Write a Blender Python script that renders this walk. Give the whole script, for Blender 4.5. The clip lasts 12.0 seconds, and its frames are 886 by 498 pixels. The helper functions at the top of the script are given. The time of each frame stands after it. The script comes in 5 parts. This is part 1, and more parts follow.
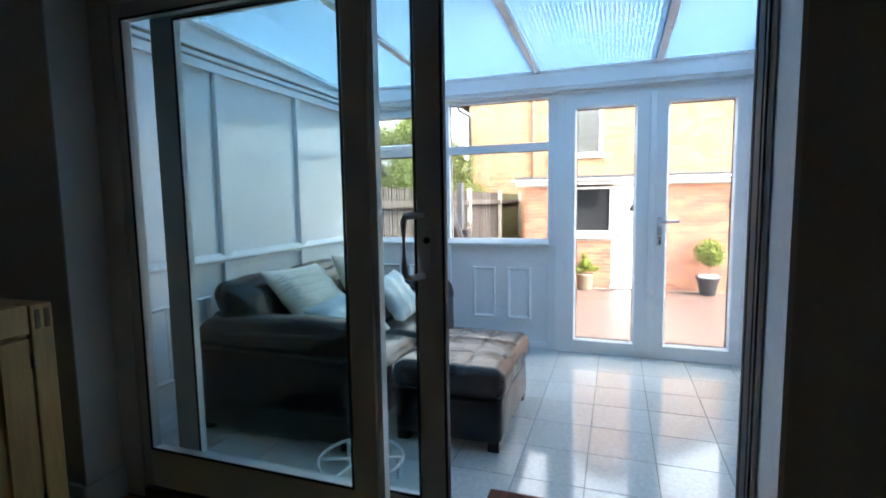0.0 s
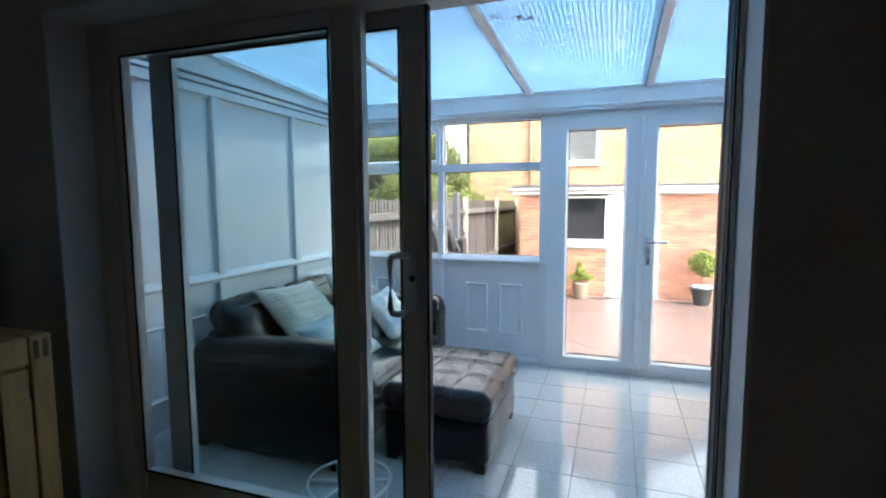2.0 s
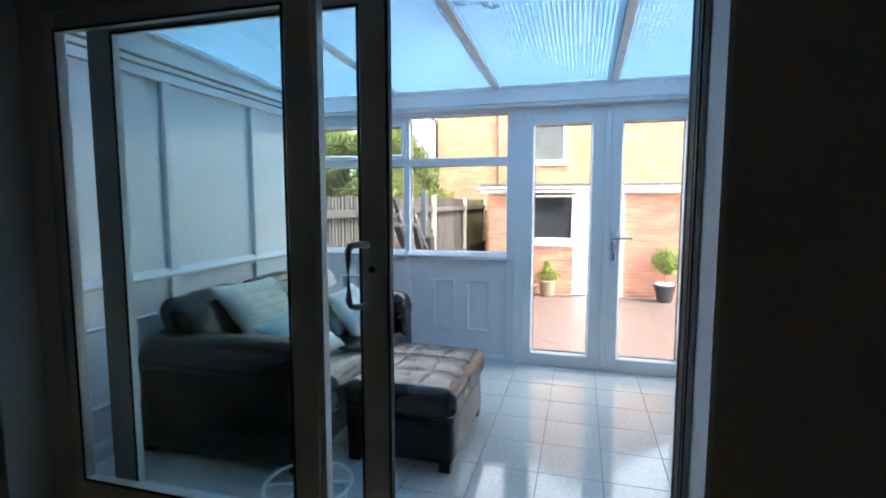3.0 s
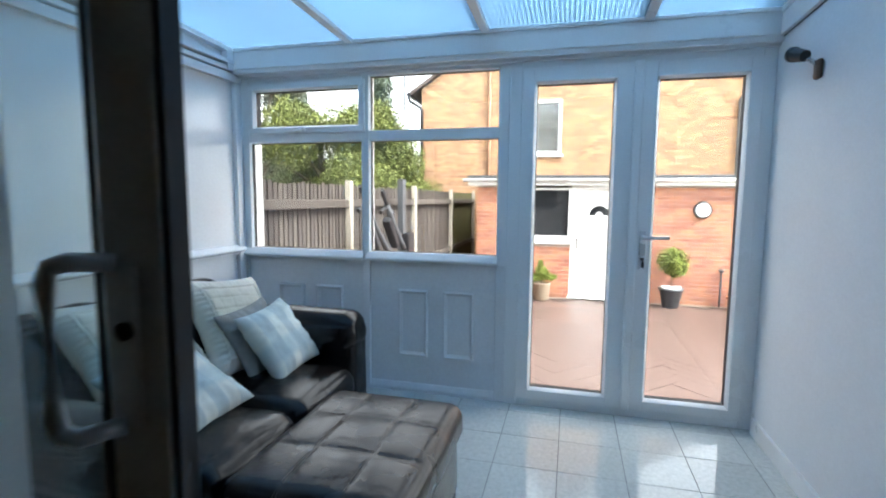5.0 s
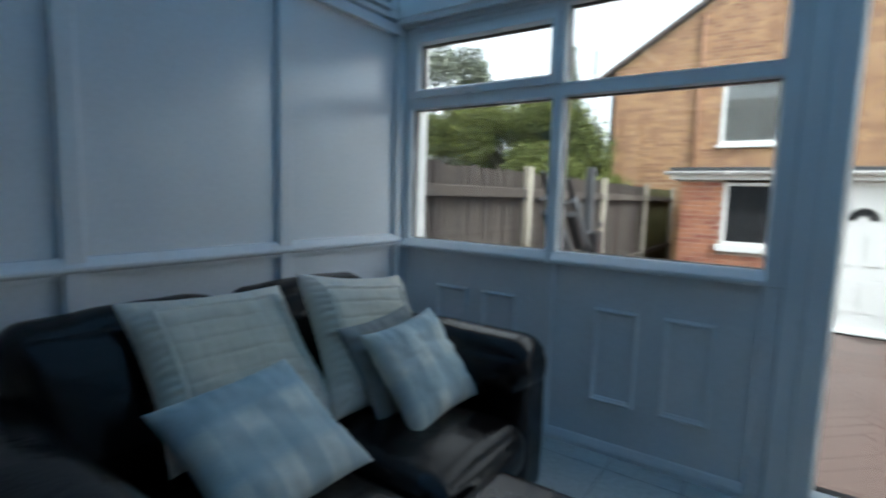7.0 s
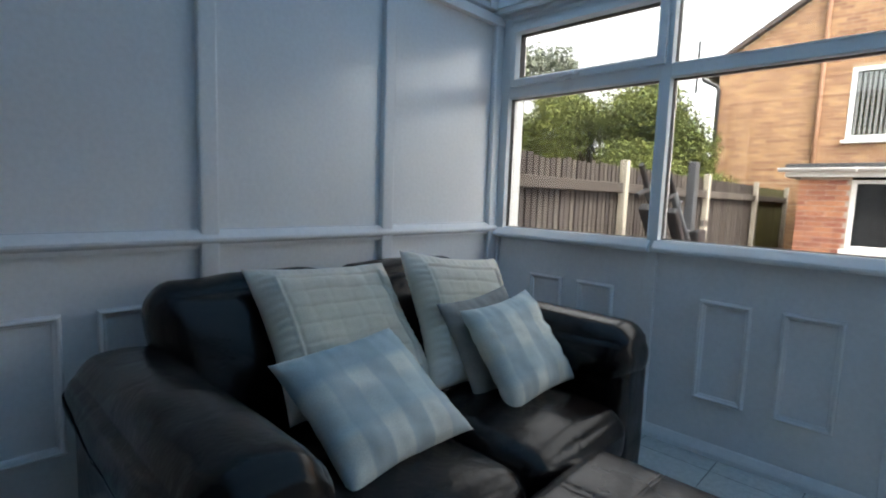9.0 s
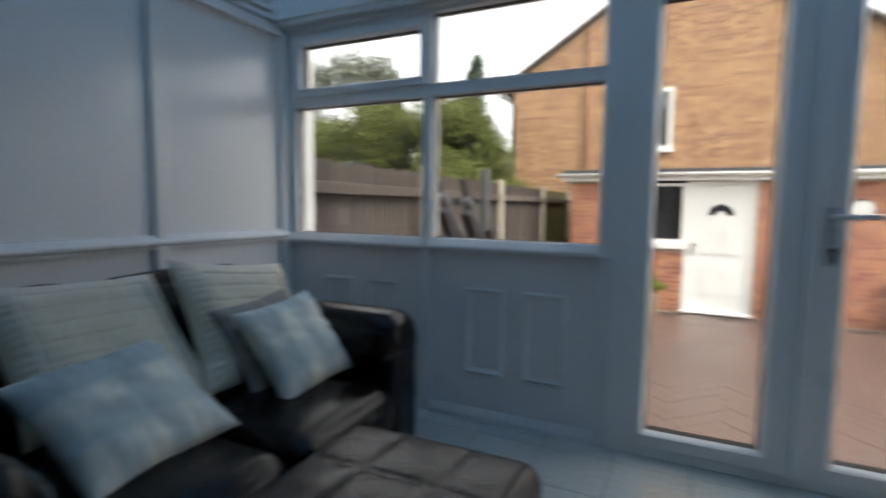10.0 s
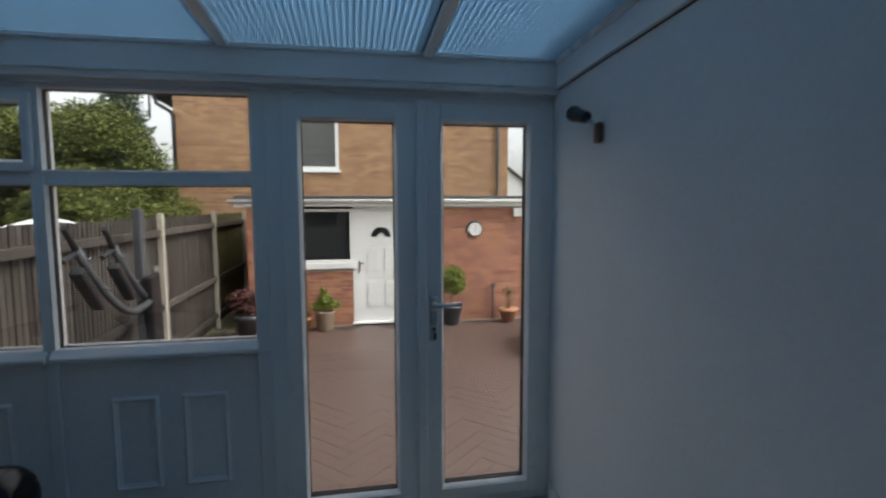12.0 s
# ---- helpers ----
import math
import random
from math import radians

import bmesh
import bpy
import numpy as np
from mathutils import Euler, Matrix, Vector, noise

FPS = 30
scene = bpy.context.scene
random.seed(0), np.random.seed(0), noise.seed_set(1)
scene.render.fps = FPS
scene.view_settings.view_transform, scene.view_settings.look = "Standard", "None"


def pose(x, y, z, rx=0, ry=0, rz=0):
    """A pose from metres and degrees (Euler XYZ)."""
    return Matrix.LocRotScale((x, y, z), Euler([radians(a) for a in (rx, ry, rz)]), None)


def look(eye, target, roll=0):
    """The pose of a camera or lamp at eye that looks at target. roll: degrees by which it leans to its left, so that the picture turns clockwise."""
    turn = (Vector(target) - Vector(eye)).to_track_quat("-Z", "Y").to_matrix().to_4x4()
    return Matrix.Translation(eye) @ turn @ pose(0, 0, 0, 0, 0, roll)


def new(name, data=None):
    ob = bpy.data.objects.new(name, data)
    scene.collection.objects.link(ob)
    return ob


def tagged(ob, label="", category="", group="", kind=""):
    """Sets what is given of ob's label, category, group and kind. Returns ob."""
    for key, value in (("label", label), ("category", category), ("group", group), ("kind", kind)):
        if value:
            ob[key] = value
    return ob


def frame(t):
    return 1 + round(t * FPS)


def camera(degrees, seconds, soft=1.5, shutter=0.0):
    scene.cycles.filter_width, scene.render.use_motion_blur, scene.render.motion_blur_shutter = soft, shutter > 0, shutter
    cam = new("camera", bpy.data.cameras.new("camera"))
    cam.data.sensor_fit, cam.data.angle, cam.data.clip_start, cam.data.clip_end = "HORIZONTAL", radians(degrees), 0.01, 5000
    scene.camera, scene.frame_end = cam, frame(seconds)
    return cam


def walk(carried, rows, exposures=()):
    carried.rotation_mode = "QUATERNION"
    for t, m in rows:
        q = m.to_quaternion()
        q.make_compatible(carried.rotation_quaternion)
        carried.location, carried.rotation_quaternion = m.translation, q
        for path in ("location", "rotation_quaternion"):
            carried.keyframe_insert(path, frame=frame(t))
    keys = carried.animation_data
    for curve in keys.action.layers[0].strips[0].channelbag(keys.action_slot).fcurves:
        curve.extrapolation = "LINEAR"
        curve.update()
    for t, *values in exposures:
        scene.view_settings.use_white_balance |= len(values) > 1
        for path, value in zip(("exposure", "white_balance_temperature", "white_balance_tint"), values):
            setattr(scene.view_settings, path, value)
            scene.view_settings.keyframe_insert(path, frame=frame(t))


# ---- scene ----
cam = camera(83.8, 12.0, soft=1.9, shutter=0.5)
PATH = [
    (0, (0.326, -0.124, 1.251), (-0.334, 1.754, 1.056), -0.9),
    (0.5, (0.315, -0.129, 1.326), (-0.366, 1.742, 1.137), -0.5),
    (1, (0.309, -0.118, 1.393), (-0.481, 1.709, 1.204), -0.3),
    (1.5, (0.337, -0.143, 1.384), (-0.406, 1.704, 1.195), -0.2),
    (2, (0.39, -0.16, 1.385), (-0.265, 1.721, 1.194), -0.3),
    (2.5, (0.397, -0.147, 1.378), (-0.173, 1.761, 1.188), -0.0),
    (3, (0.393, -0.087, 1.342), (-0.144, 1.83, 1.152), -0.0),
    (5, (0.237, 0.946, 1.28), (-0.259, 2.872, 1.074), 0.5),
    (5.5, (0.168, 1.229, 1.271), (-0.312, 3.16, 1.065), 0.7),
    (6, (0.041, 1.449, 1.247), (-0.453, 3.376, 1.043), 1.1),
    (6.5, (-0.077, 1.629, 1.219), (-0.759, 3.498, 1.017), 1.3),
    (7, (-0.155, 1.726, 1.178), (-1.279, 3.366, 0.958), 1.7),
    (7.5, (-0.224, 1.72, 1.148), (-1.645, 3.108, 0.918), 2.2),
    (9.5, (-0.111, 1.657, 1.093), (-1.441, 3.137, 0.887), 1.7),
    (10, (0.108, 1.67, 1.095), (-0.739, 3.474, 0.917), 0.7),
    (10.5, (0.242, 1.699, 1.117), (-0.086, 3.665, 0.954), 0.0),
    (11, (0.306, 1.697, 1.165), (0.304, 3.69, 1.002), -0.2),
    (11.5, (0.287, 1.668, 1.332), (0.445, 3.654, 1.162), -0.2),
    (12, (0.254, 1.565, 1.55), (0.611, 3.525, 1.373), -0.2),
]
EXPOSURES = [(0.0, 4.6, 6450, 13), (3.0, 4.4, 6300, 12), (5.0, 4.0, 6400, 10), (5.5, 3.72, 6400, 10), (6.5, 3.0, 6250, 8), (7.5, 2.62, 5950, 4), (9.5, 3.4, 7050, 14), (10.0, 2.75, 6950, 13), (10.5, 2.5, 6900, 13), (11.2, 2.22, 6700, 10), (12.0, 2.02, 6650, 11)]
walk(cam, [(t, look(eye, target, roll)) for t, eye, target, roll in PATH], EXPOSURES)

# ---- light: an overcast sky and a soft sun ----
SUN_ELEVATION, SUN_AZIMUTH = radians(52), radians(112)
world = bpy.data.worlds.new("overcast_sky")
scene.world = world
world.use_nodes = True
wn, wl = world.node_tree.nodes, world.node_tree.links
sky = wn.new("ShaderNodeTexSky")
sky.sky_type, sky.sun_disc = "NISHITA", False
sky.sun_elevation, sky.sun_rotation, sky.air_density, sky.dust_density = SUN_ELEVATION, SUN_AZIMUTH, 1.0, 4.0
grey = wn.new("ShaderNodeHueSaturation")
grey.inputs["Saturation"].default_value = 0.16
wl.new(sky.outputs[0], grey.inputs["Color"])
wl.new(grey.outputs[0], wn["Background"].inputs[0])
wn["Background"].inputs[1].default_value = 0.15
sun = new("sun", bpy.data.lights.new("sun", "SUN"))
sun.data.energy, sun.data.angle, sun.data.color = 0.6, radians(30), (1.0, 0.985, 0.96)
sun.matrix_world = look((0, 0, 0), (-math.sin(SUN_AZIMUTH) * math.cos(SUN_ELEVATION), -math.cos(SUN_AZIMUTH) * math.cos(SUN_ELEVATION), -math.sin(SUN_ELEVATION)))


# ---- materials ----
def material(name, colour, rough=0.5, second=None, scale=6.0, fine=120.0, vary=0.12, bump=0.0, bump_scale=200.0, metal=0.0,
             stretch=(1, 1, 1), random_tint=0.0, spec=0.5, coat=0.0, rough_vary=0.1):
    """A surface with two scales of colour change, uneven gloss and fine relief."""
    m = bpy.data.materials.new(name)
    m.use_nodes = True
    n, l = m.node_tree.nodes, m.node_tree.links
    b = n["Principled BSDF"]
    b.inputs["Roughness"].default_value, b.inputs["Metallic"].default_value = rough, metal
    b.inputs["Specular IOR Level"].default_value = spec
    b.inputs["Coat Weight"].default_value, b.inputs["Coat Roughness"].default_value = coat, 0.08
    co = n.new("ShaderNodeTexCoord")
    mp = n.new("ShaderNodeMapping")
    mp.inputs["Scale"].default_value = stretch
    l.new(co.outputs["Object"], mp.inputs["Vector"])
    big, small = n.new("ShaderNodeTexNoise"), n.new("ShaderNodeTexNoise")
    big.inputs["Scale"].default_value, big.inputs["Detail"].default_value = scale, 5
    small.inputs["Scale"].default_value, small.inputs["Detail"].default_value = fine, 3
    l.new(mp.outputs[0], big.inputs["Vector"]), l.new(mp.outputs[0], small.inputs["Vector"])
    second = second or tuple(c * (1 - vary * 1.6) for c in colour)
    mix = n.new("ShaderNodeMix")
    mix.data_type = "RGBA"
    mix.inputs["A"].default_value, mix.inputs["B"].default_value = (*colour, 1), (*second, 1)
    ramp = n.new("ShaderNodeMapRange")
    ramp.inputs["From Min"].default_value, ramp.inputs["From Max"].default_value = 0.3, 0.72
    l.new(big.outputs["Fac"], ramp.inputs["Value"]), l.new(ramp.outputs[0], mix.inputs["Factor"])
    hsv = n.new("ShaderNodeHueSaturation")
    l.new(mix.outputs["Result"], hsv.inputs["Color"])
    val = n.new("ShaderNodeMapRange")
    val.inputs["To Min"].default_value, val.inputs["To Max"].default_value = 1 - vary, 1 + vary
    val.inputs["From Min"].default_value, val.inputs["From Max"].default_value = 0.25, 0.75
    l.new(small.outputs["Fac"], val.inputs["Value"])
    out = val.outputs[0]
    if random_tint:
        info, geo, add, fr, rnd, mul = (n.new(k) for k in ("ShaderNodeObjectInfo", "ShaderNodeNewGeometry", "ShaderNodeMath", "ShaderNodeMath", "ShaderNodeMapRange", "ShaderNodeMath"))
        add.operation, fr.operation, mul.operation = "ADD", "FRACT", "MULTIPLY"
        l.new(info.outputs["Random"], add.inputs[0]), l.new(geo.outputs["Random Per Island"], add.inputs[1])
        l.new(add.outputs[0], fr.inputs[0]), l.new(fr.outputs[0], rnd.inputs["Value"])
        rnd.inputs["To Min"].default_value, rnd.inputs["To Max"].default_value = 1 - random_tint, 1 + random_tint
        l.new(out, mul.inputs[0]), l.new(rnd.outputs[0], mul.inputs[1])
        out = mul.outputs[0]
        hue = n.new("ShaderNodeMapRange")
        hue.inputs["To Min"].default_value, hue.inputs["To Max"].default_value = 0.5 - random_tint * 0.04, 0.5 + random_tint * 0.04
        l.new(fr.outputs[0], hue.inputs["Value"]), l.new(hue.outputs[0], hsv.inputs["Hue"])
    l.new(out, hsv.inputs["Value"]), l.new(hsv.outputs[0], b.inputs["Base Color"])
    rr = n.new("ShaderNodeMapRange")
    rr.inputs["To Min"].default_value, rr.inputs["To Max"].default_value = max(rough - rough_vary, 0.02), min(rough + rough_vary, 1)
    l.new(big.outputs["Fac"], rr.inputs["Value"]), l.new(rr.outputs[0], b.inputs["Roughness"])
    if bump:
        bn, bp = n.new("ShaderNodeTexNoise"), n.new("ShaderNodeBump")
        bn.inputs["Scale"].default_value, bn.inputs["Detail"].default_value = bump_scale, 4
        bp.inputs["Strength"].default_value, bp.inputs["Distance"].default_value = bump, 0.01
        l.new(mp.outputs[0], bn.inputs["Vector"]), l.new(bn.outputs["Fac"], bp.inputs["Height"]), l.new(bp.outputs[0], b.inputs["Normal"])
    return m


def gloss_by_angle(n, l, out, base):
    """Mirror share that grows towards grazing angles, alike from both sides."""
    lw, pw = n.new("ShaderNodeLayerWeight"), n.new("ShaderNodeMath")
    pw.operation, pw.inputs[1].default_value = "POWER", 5.0
    l.new(lw.outputs["Facing"], pw.inputs[0])
    out.operation, out.inputs[1].default_value, out.inputs[2].default_value = "MULTIPLY_ADD", 0.8, base
    l.new(pw.outputs[0], out.inputs[0])


def glass_material(name, tint=(0.97, 0.985, 0.98), gloss=1.0):
    """Clear window glass: it lets light through straight and mirrors by its angle."""
    m = bpy.data.materials.new(name)
    m.use_nodes = True
    n, l = m.node_tree.nodes, m.node_tree.links
    clear, mirror, mix, fres = (n.new(k) for k in ("ShaderNodeBsdfTransparent", "ShaderNodeBsdfGlossy", "ShaderNodeMixShader", "ShaderNodeMath"))
    clear.inputs[0].default_value = (*tint, 1)
    mirror.inputs["Roughness"].default_value = 0.01
    mirror.inputs["Color"].default_value = (gloss, gloss, gloss, 1)
    gloss_by_angle(n, l, fres, 0.035)
    l.new(fres.outputs[0], mix.inputs[0]), l.new(clear.outputs[0], mix.inputs[1]), l.new(mirror.outputs[0], mix.inputs[2])
    l.new(mix.outputs[0], n["Material Output"].inputs["Surface"])
    return m


def sheet_material(name, clear_tint, milky_tint, milky, dirt=0.35):
    """Blue-tinted multiwall plastic: part clear, part milky, with patches of grime."""
    m = bpy.data.materials.new(name)
    m.use_nodes = True
    n, l = m.node_tree.nodes, m.node_tree.links
    clear, milk, gloss, mix, mix2, fres = (n.new(k) for k in ("ShaderNodeBsdfTransparent", "ShaderNodeBsdfTranslucent", "ShaderNodeBsdfGlossy", "ShaderNodeMixShader", "ShaderNodeMixShader", "ShaderNodeMath"))
    co, no, rmp, cm = (n.new(k) for k in ("ShaderNodeTexCoord", "ShaderNodeTexNoise", "ShaderNodeMapRange", "ShaderNodeMix"))
    no.inputs["Scale"].default_value, no.inputs["Detail"].default_value = 1.7, 6
    rmp.inputs["From Min"].default_value, rmp.inputs["From Max"].default_value = 0.35, 0.7
    l.new(co.outputs["Object"], no.inputs["Vector"]), l.new(no.outputs["Fac"], rmp.inputs["Value"])
    cm.data_type = "RGBA"
    cm.inputs["A"].default_value = (*clear_tint, 1)
    cm.inputs["B"].default_value = (*(c * (1 - dirt) for c in clear_tint), 1)
    l.new(rmp.outputs[0], cm.inputs["Factor"]), l.new(cm.outputs["Result"], clear.inputs[0])
    milk.inputs[0].default_value = (*milky_tint, 1)
    gloss.inputs["Roughness"].default_value = 0.1
    gloss_by_angle(n, l, fres, 0.02)
    mix.inputs[0].default_value = milky
    l.new(clear.outputs[0], mix.inputs[1]), l.new(milk.outputs[0], mix.inputs[2])
    l.new(fres.outputs[0], mix2.inputs[0]), l.new(mix.outputs[0], mix2.inputs[1]), l.new(gloss.outputs[0], mix2.inputs[2])
    l.new(mix2.outputs[0], n["Material Output"].inputs["Surface"])
    return m


UPVC = material("white_upvc", (0.83, 0.84, 0.84), 0.3, scale=3, vary=0.03, bump=0.02, bump_scale=60)
PANEL = material("white_painted_board", (0.83, 0.835, 0.84), 0.22, scale=2.5, fine=60, vary=0.04, bump=0.03, bump_scale=35, spec=0.7, rough_vary=0.06)
PLASTER = material("white_painted_plaster", (0.82, 0.82, 0.83), 0.5, scale=2, fine=90, vary=0.04, bump=0.08, bump_scale=120)
DARKWALL = material("grey_painted_plaster", (0.66, 0.63, 0.60), 0.75, scale=2, fine=80, vary=0.06, bump=0.1, bump_scale=120)
CEILPAINT = material("white_ceiling_paint", (0.8, 0.79, 0.77), 0.8, scale=2, vary=0.04)
FRAMEWOOD = material("off_white_upvc_frame", (0.74, 0.71, 0.68), 0.4, scale=4, vary=0.05, bump=0.03, bump_scale=60)
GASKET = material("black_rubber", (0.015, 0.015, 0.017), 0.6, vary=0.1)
CHROME = material("brushed_steel", (0.62, 0.63, 0.65), 0.22, metal=1.0, vary=0.05)
TILE = material("polished_grey_granite_tile", (0.64, 0.665, 0.64), 0.09, second=(0.50, 0.53, 0.51), scale=45, fine=260, vary=0.2, random_tint=0.06, coat=0.3, rough_vary=0.05, spec=0.55)
GROUT = material("dark_grout", (0.16, 0.17, 0.17), 0.85, scale=20, vary=0.15)
OAKFLOOR = material("oak_floorboard", (0.42, 0.25, 0.10), 0.35, second=(0.30, 0.17, 0.065), scale=5, fine=60, vary=0.15, stretch=(1, 0.08, 1), random_tint=0.15, bump=0.05)
OAK = material("waxed_oak", (0.55, 0.31, 0.12), 0.4, second=(0.44, 0.24, 0.09), scale=6, fine=70, vary=0.15, stretch=(1, 1, 0.1), bump=0.06)
OAKEND = material("oak_end_grain", (0.17, 0.10, 0.05), 0.55, scale=40, vary=0.2)


def creased(m, scale, depth):
    """Adds a net of soft creases under the fine grain of a leather."""
    n, l = m.node_tree.nodes, m.node_tree.links
    b = n["Principled BSDF"]
    co, warp, mix, cell, rng_, bp = (n.new(k) for k in ("ShaderNodeTexCoord", "ShaderNodeTexNoise", "ShaderNodeVectorMath", "ShaderNodeTexVoronoi", "ShaderNodeMapRange", "ShaderNodeBump"))
    warp.inputs["Scale"].default_value, warp.inputs["Detail"].default_value = 7, 4
    mix.operation = "MULTIPLY_ADD"
    mix.inputs[1].default_value = (0.16, 0.16, 0.16)
    cell.feature, cell.inputs["Scale"].default_value = "DISTANCE_TO_EDGE", scale
    rng_.inputs["From Max"].default_value = 0.16
    rng_.interpolation_type = "SMOOTHSTEP"
    bp.inputs["Strength"].default_value, bp.inputs["Distance"].default_value = depth, 0.012
    l.new(co.outputs["Object"], warp.inputs["Vector"]), l.new(warp.outputs["Color"], mix.inputs[0]), l.new(co.outputs["Object"], mix.inputs[2])
    l.new(mix.outputs[0], cell.inputs["Vector"]), l.new(cell.outputs["Distance"], rng_.inputs["Value"]), l.new(rng_.outputs[0], bp.inputs["Height"])
    l.new(b.inputs["Normal"].links[0].from_socket, bp.inputs["Normal"]), l.new(bp.outputs[0], b.inputs["Normal"])
    return m


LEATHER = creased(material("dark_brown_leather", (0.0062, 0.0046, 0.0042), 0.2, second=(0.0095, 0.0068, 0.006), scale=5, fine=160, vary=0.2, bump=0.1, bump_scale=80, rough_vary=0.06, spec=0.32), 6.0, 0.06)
# ottoman top: base colour lightened to carry the sheen of the sky
LEATHERTOP = creased(material("brown_leather_painted_sheen", (0.030, 0.0205, 0.019), 0.27, second=(0.021, 0.0145, 0.0135), scale=4, fine=160, vary=0.15, bump=0.08, bump_scale=90, rough_vary=0.06, spec=0.42), 7.0, 0.05)
SEAM = material("brown_seam_thread", (0.10, 0.075, 0.065), 0.6, vary=0.1)
GLASS = glass_material("window_glass", (0.91, 0.965, 0.958))
CLEARGLASS = glass_material("clear_glass")
DOUBLEGLASS = glass_material("double_glazing", (0.69, 0.705, 0.70))
DARKGLASS = material("dark_window_glass", (0.02, 0.022, 0.025), 0.06, vary=0.2, scale=2)
SHEET = sheet_material("blue_multiwall_sheet", (0.115, 0.22, 0.36), (0.315, 0.43, 0.505), 0.6, 0.45)
RIB = material("blue_sheet_rib", (0.09, 0.19, 0.31), 0.4, vary=0.1, scale=3)
BRICK = material("red_garage_brick", (0.36, 0.14, 0.085), 0.85, second=(0.43, 0.19, 0.115), scale=9, fine=140, vary=0.18, bump=0.4, bump_scale=90, random_tint=0.27)
YBRICK = material("buff_orange_house_brick", (0.42, 0.245, 0.138), 0.85, second=(0.34, 0.185, 0.102), scale=3, fine=140, vary=0.18, bump=0.35, bump_scale=90, random_tint=0.24)
MORTAR = material("grey_mortar", (0.50, 0.42, 0.36), 0.95, scale=20, vary=0.15)
MORTARY = material("buff_mortar", (0.50, 0.36, 0.235), 0.95, scale=20, vary=0.15)
PAVING = material("brown_block_paving", (0.118, 0.078, 0.065), 0.4, second=(0.092, 0.060, 0.050), scale=0.9, fine=40, vary=0.08, bump=0.08, bump_scale=70, random_tint=0.04)
PAVEJOINT = material("dark_paving_joint", (0.07, 0.046, 0.038), 0.8, scale=20, vary=0.2)
FENCEWOOD = material("weathered_grey_fence_wood", (0.094, 0.078, 0.068), 0.85, second=(0.044, 0.035, 0.03), scale=7, fine=70, vary=0.35, stretch=(5, 5, 0.14), bump=0.4, random_tint=0.32, spec=0.2)
CONCRETE = material("pale_concrete_post", (0.42, 0.38, 0.31), 0.9, second=(0.33, 0.30, 0.25), scale=8, vary=0.15, bump=0.3, bump_scale=80)
GREYMETAL = material("grey_powder_coated_metal", (0.062, 0.066, 0.073), 0.5, vary=0.12, scale=8)
ROOFTILE = material("dark_roof_tile", (0.10, 0.075, 0.065), 0.8, scale=8, vary=0.2, random_tint=0.15)
GREYPIPE = material("grey_plastic_pipe", (0.17, 0.17, 0.17), 0.55, vary=0.1)
BROWNPIPE = material("brown_plastic_pipe", (0.26, 0.13, 0.07), 0.6, vary=0.1)
MOSSWOOD = material("mossy_dark_fence_wood", (0.13, 0.125, 0.05), 0.9, second=(0.07, 0.06, 0.035), scale=4, fine=50, vary=0.3, stretch=(2, 2, 0.3), bump=0.3, random_tint=0.3, spec=0.2)
BARK = material("bark", (0.10, 0.075, 0.05), 0.9, scale=12, vary=0.25, bump=0.5, bump_scale=40)
LEAF = material("bright_green_leaf", (0.15, 0.165, 0.04), 0.6, second=(0.06, 0.078, 0.024), scale=0.8, vary=0.2, random_tint=0.4, spec=0.2)
BAYLEAF = material("pale_green_leaf", (0.22, 0.25, 0.05), 0.6, second=(0.12, 0.16, 0.035), scale=4, vary=0.2, random_tint=0.4, spec=0.2)
DARKLEAF = material("dark_conifer_leaf", (0.06, 0.085, 0.05), 0.7, second=(0.08, 0.105, 0.06), scale=1.2, vary=0.2, random_tint=0.35)
# distant leaves: the haze in front of them is mixed into this paler colour
GREYLEAF = material("hazy_grey_green_leaf", (0.15, 0.165, 0.12), 0.7, second=(0.11, 0.125, 0.085), scale=1.2, vary=0.2, random_tint=0.3)
REDLEAF = material("red_brown_leaf", (0.11, 0.03, 0.026), 0.7, second=(0.06, 0.028, 0.02), vary=0.2, random_tint=0.3)
SOIL = material("garden_soil", (0.09, 0.075, 0.045), 0.95, second=(0.07, 0.09, 0.03), scale=0.6, vary=0.3)
TERRACOTTA = material("terracotta", (0.48, 0.22, 0.12), 0.8, vary=0.12)
BLACKPOT = material("dark_grey_glazed_pot", (0.045, 0.05, 0.055), 0.3, vary=0.15)
WOODPOT = material("weathered_wood_tub", (0.36, 0.28, 0.2), 0.8, vary=0.2, stretch=(3, 3, 0.3))
WHITEPAINT = material("white_gloss_paint", (0.80, 0.80, 0.79), 0.3, vary=0.03)
CREAM = material("cream_quilted_cotton", (0.60, 0.60, 0.53), 0.9, second=(0.50, 0.52, 0.47), scale=9, fine=300, vary=0.08, bump=0.35, bump_scale=260)
GREYCLOTH = material("grey_cotton", (0.34, 0.33, 0.305), 0.9, second=(0.24, 0.245, 0.235), scale=14, fine=300, vary=0.12, bump=0.12, bump_scale=400)
MATRED = material("red_brown_striped_mat", (0.22, 0.06, 0.03), 0.9, second=(0.07, 0.03, 0.02), scale=3, fine=200, vary=0.3, stretch=(9, 0.2, 1), bump=0.5)
BLIND = material("grey_blind_fabric", (0.30, 0.305, 0.31), 0.8, vary=0.08)
SILVER = material("satin_silver_lever", (0.62, 0.63, 0.65), 0.3, metal=0.35, vary=0.05)
PALEGREY = material("pale_grey_satin_metal", (0.72, 0.72, 0.72), 0.35, metal=0.15, vary=0.05)
RUSTY = material("coppery_bronze_metal", (0.20, 0.13, 0.10), 0.3, metal=1.0, vary=0.15)
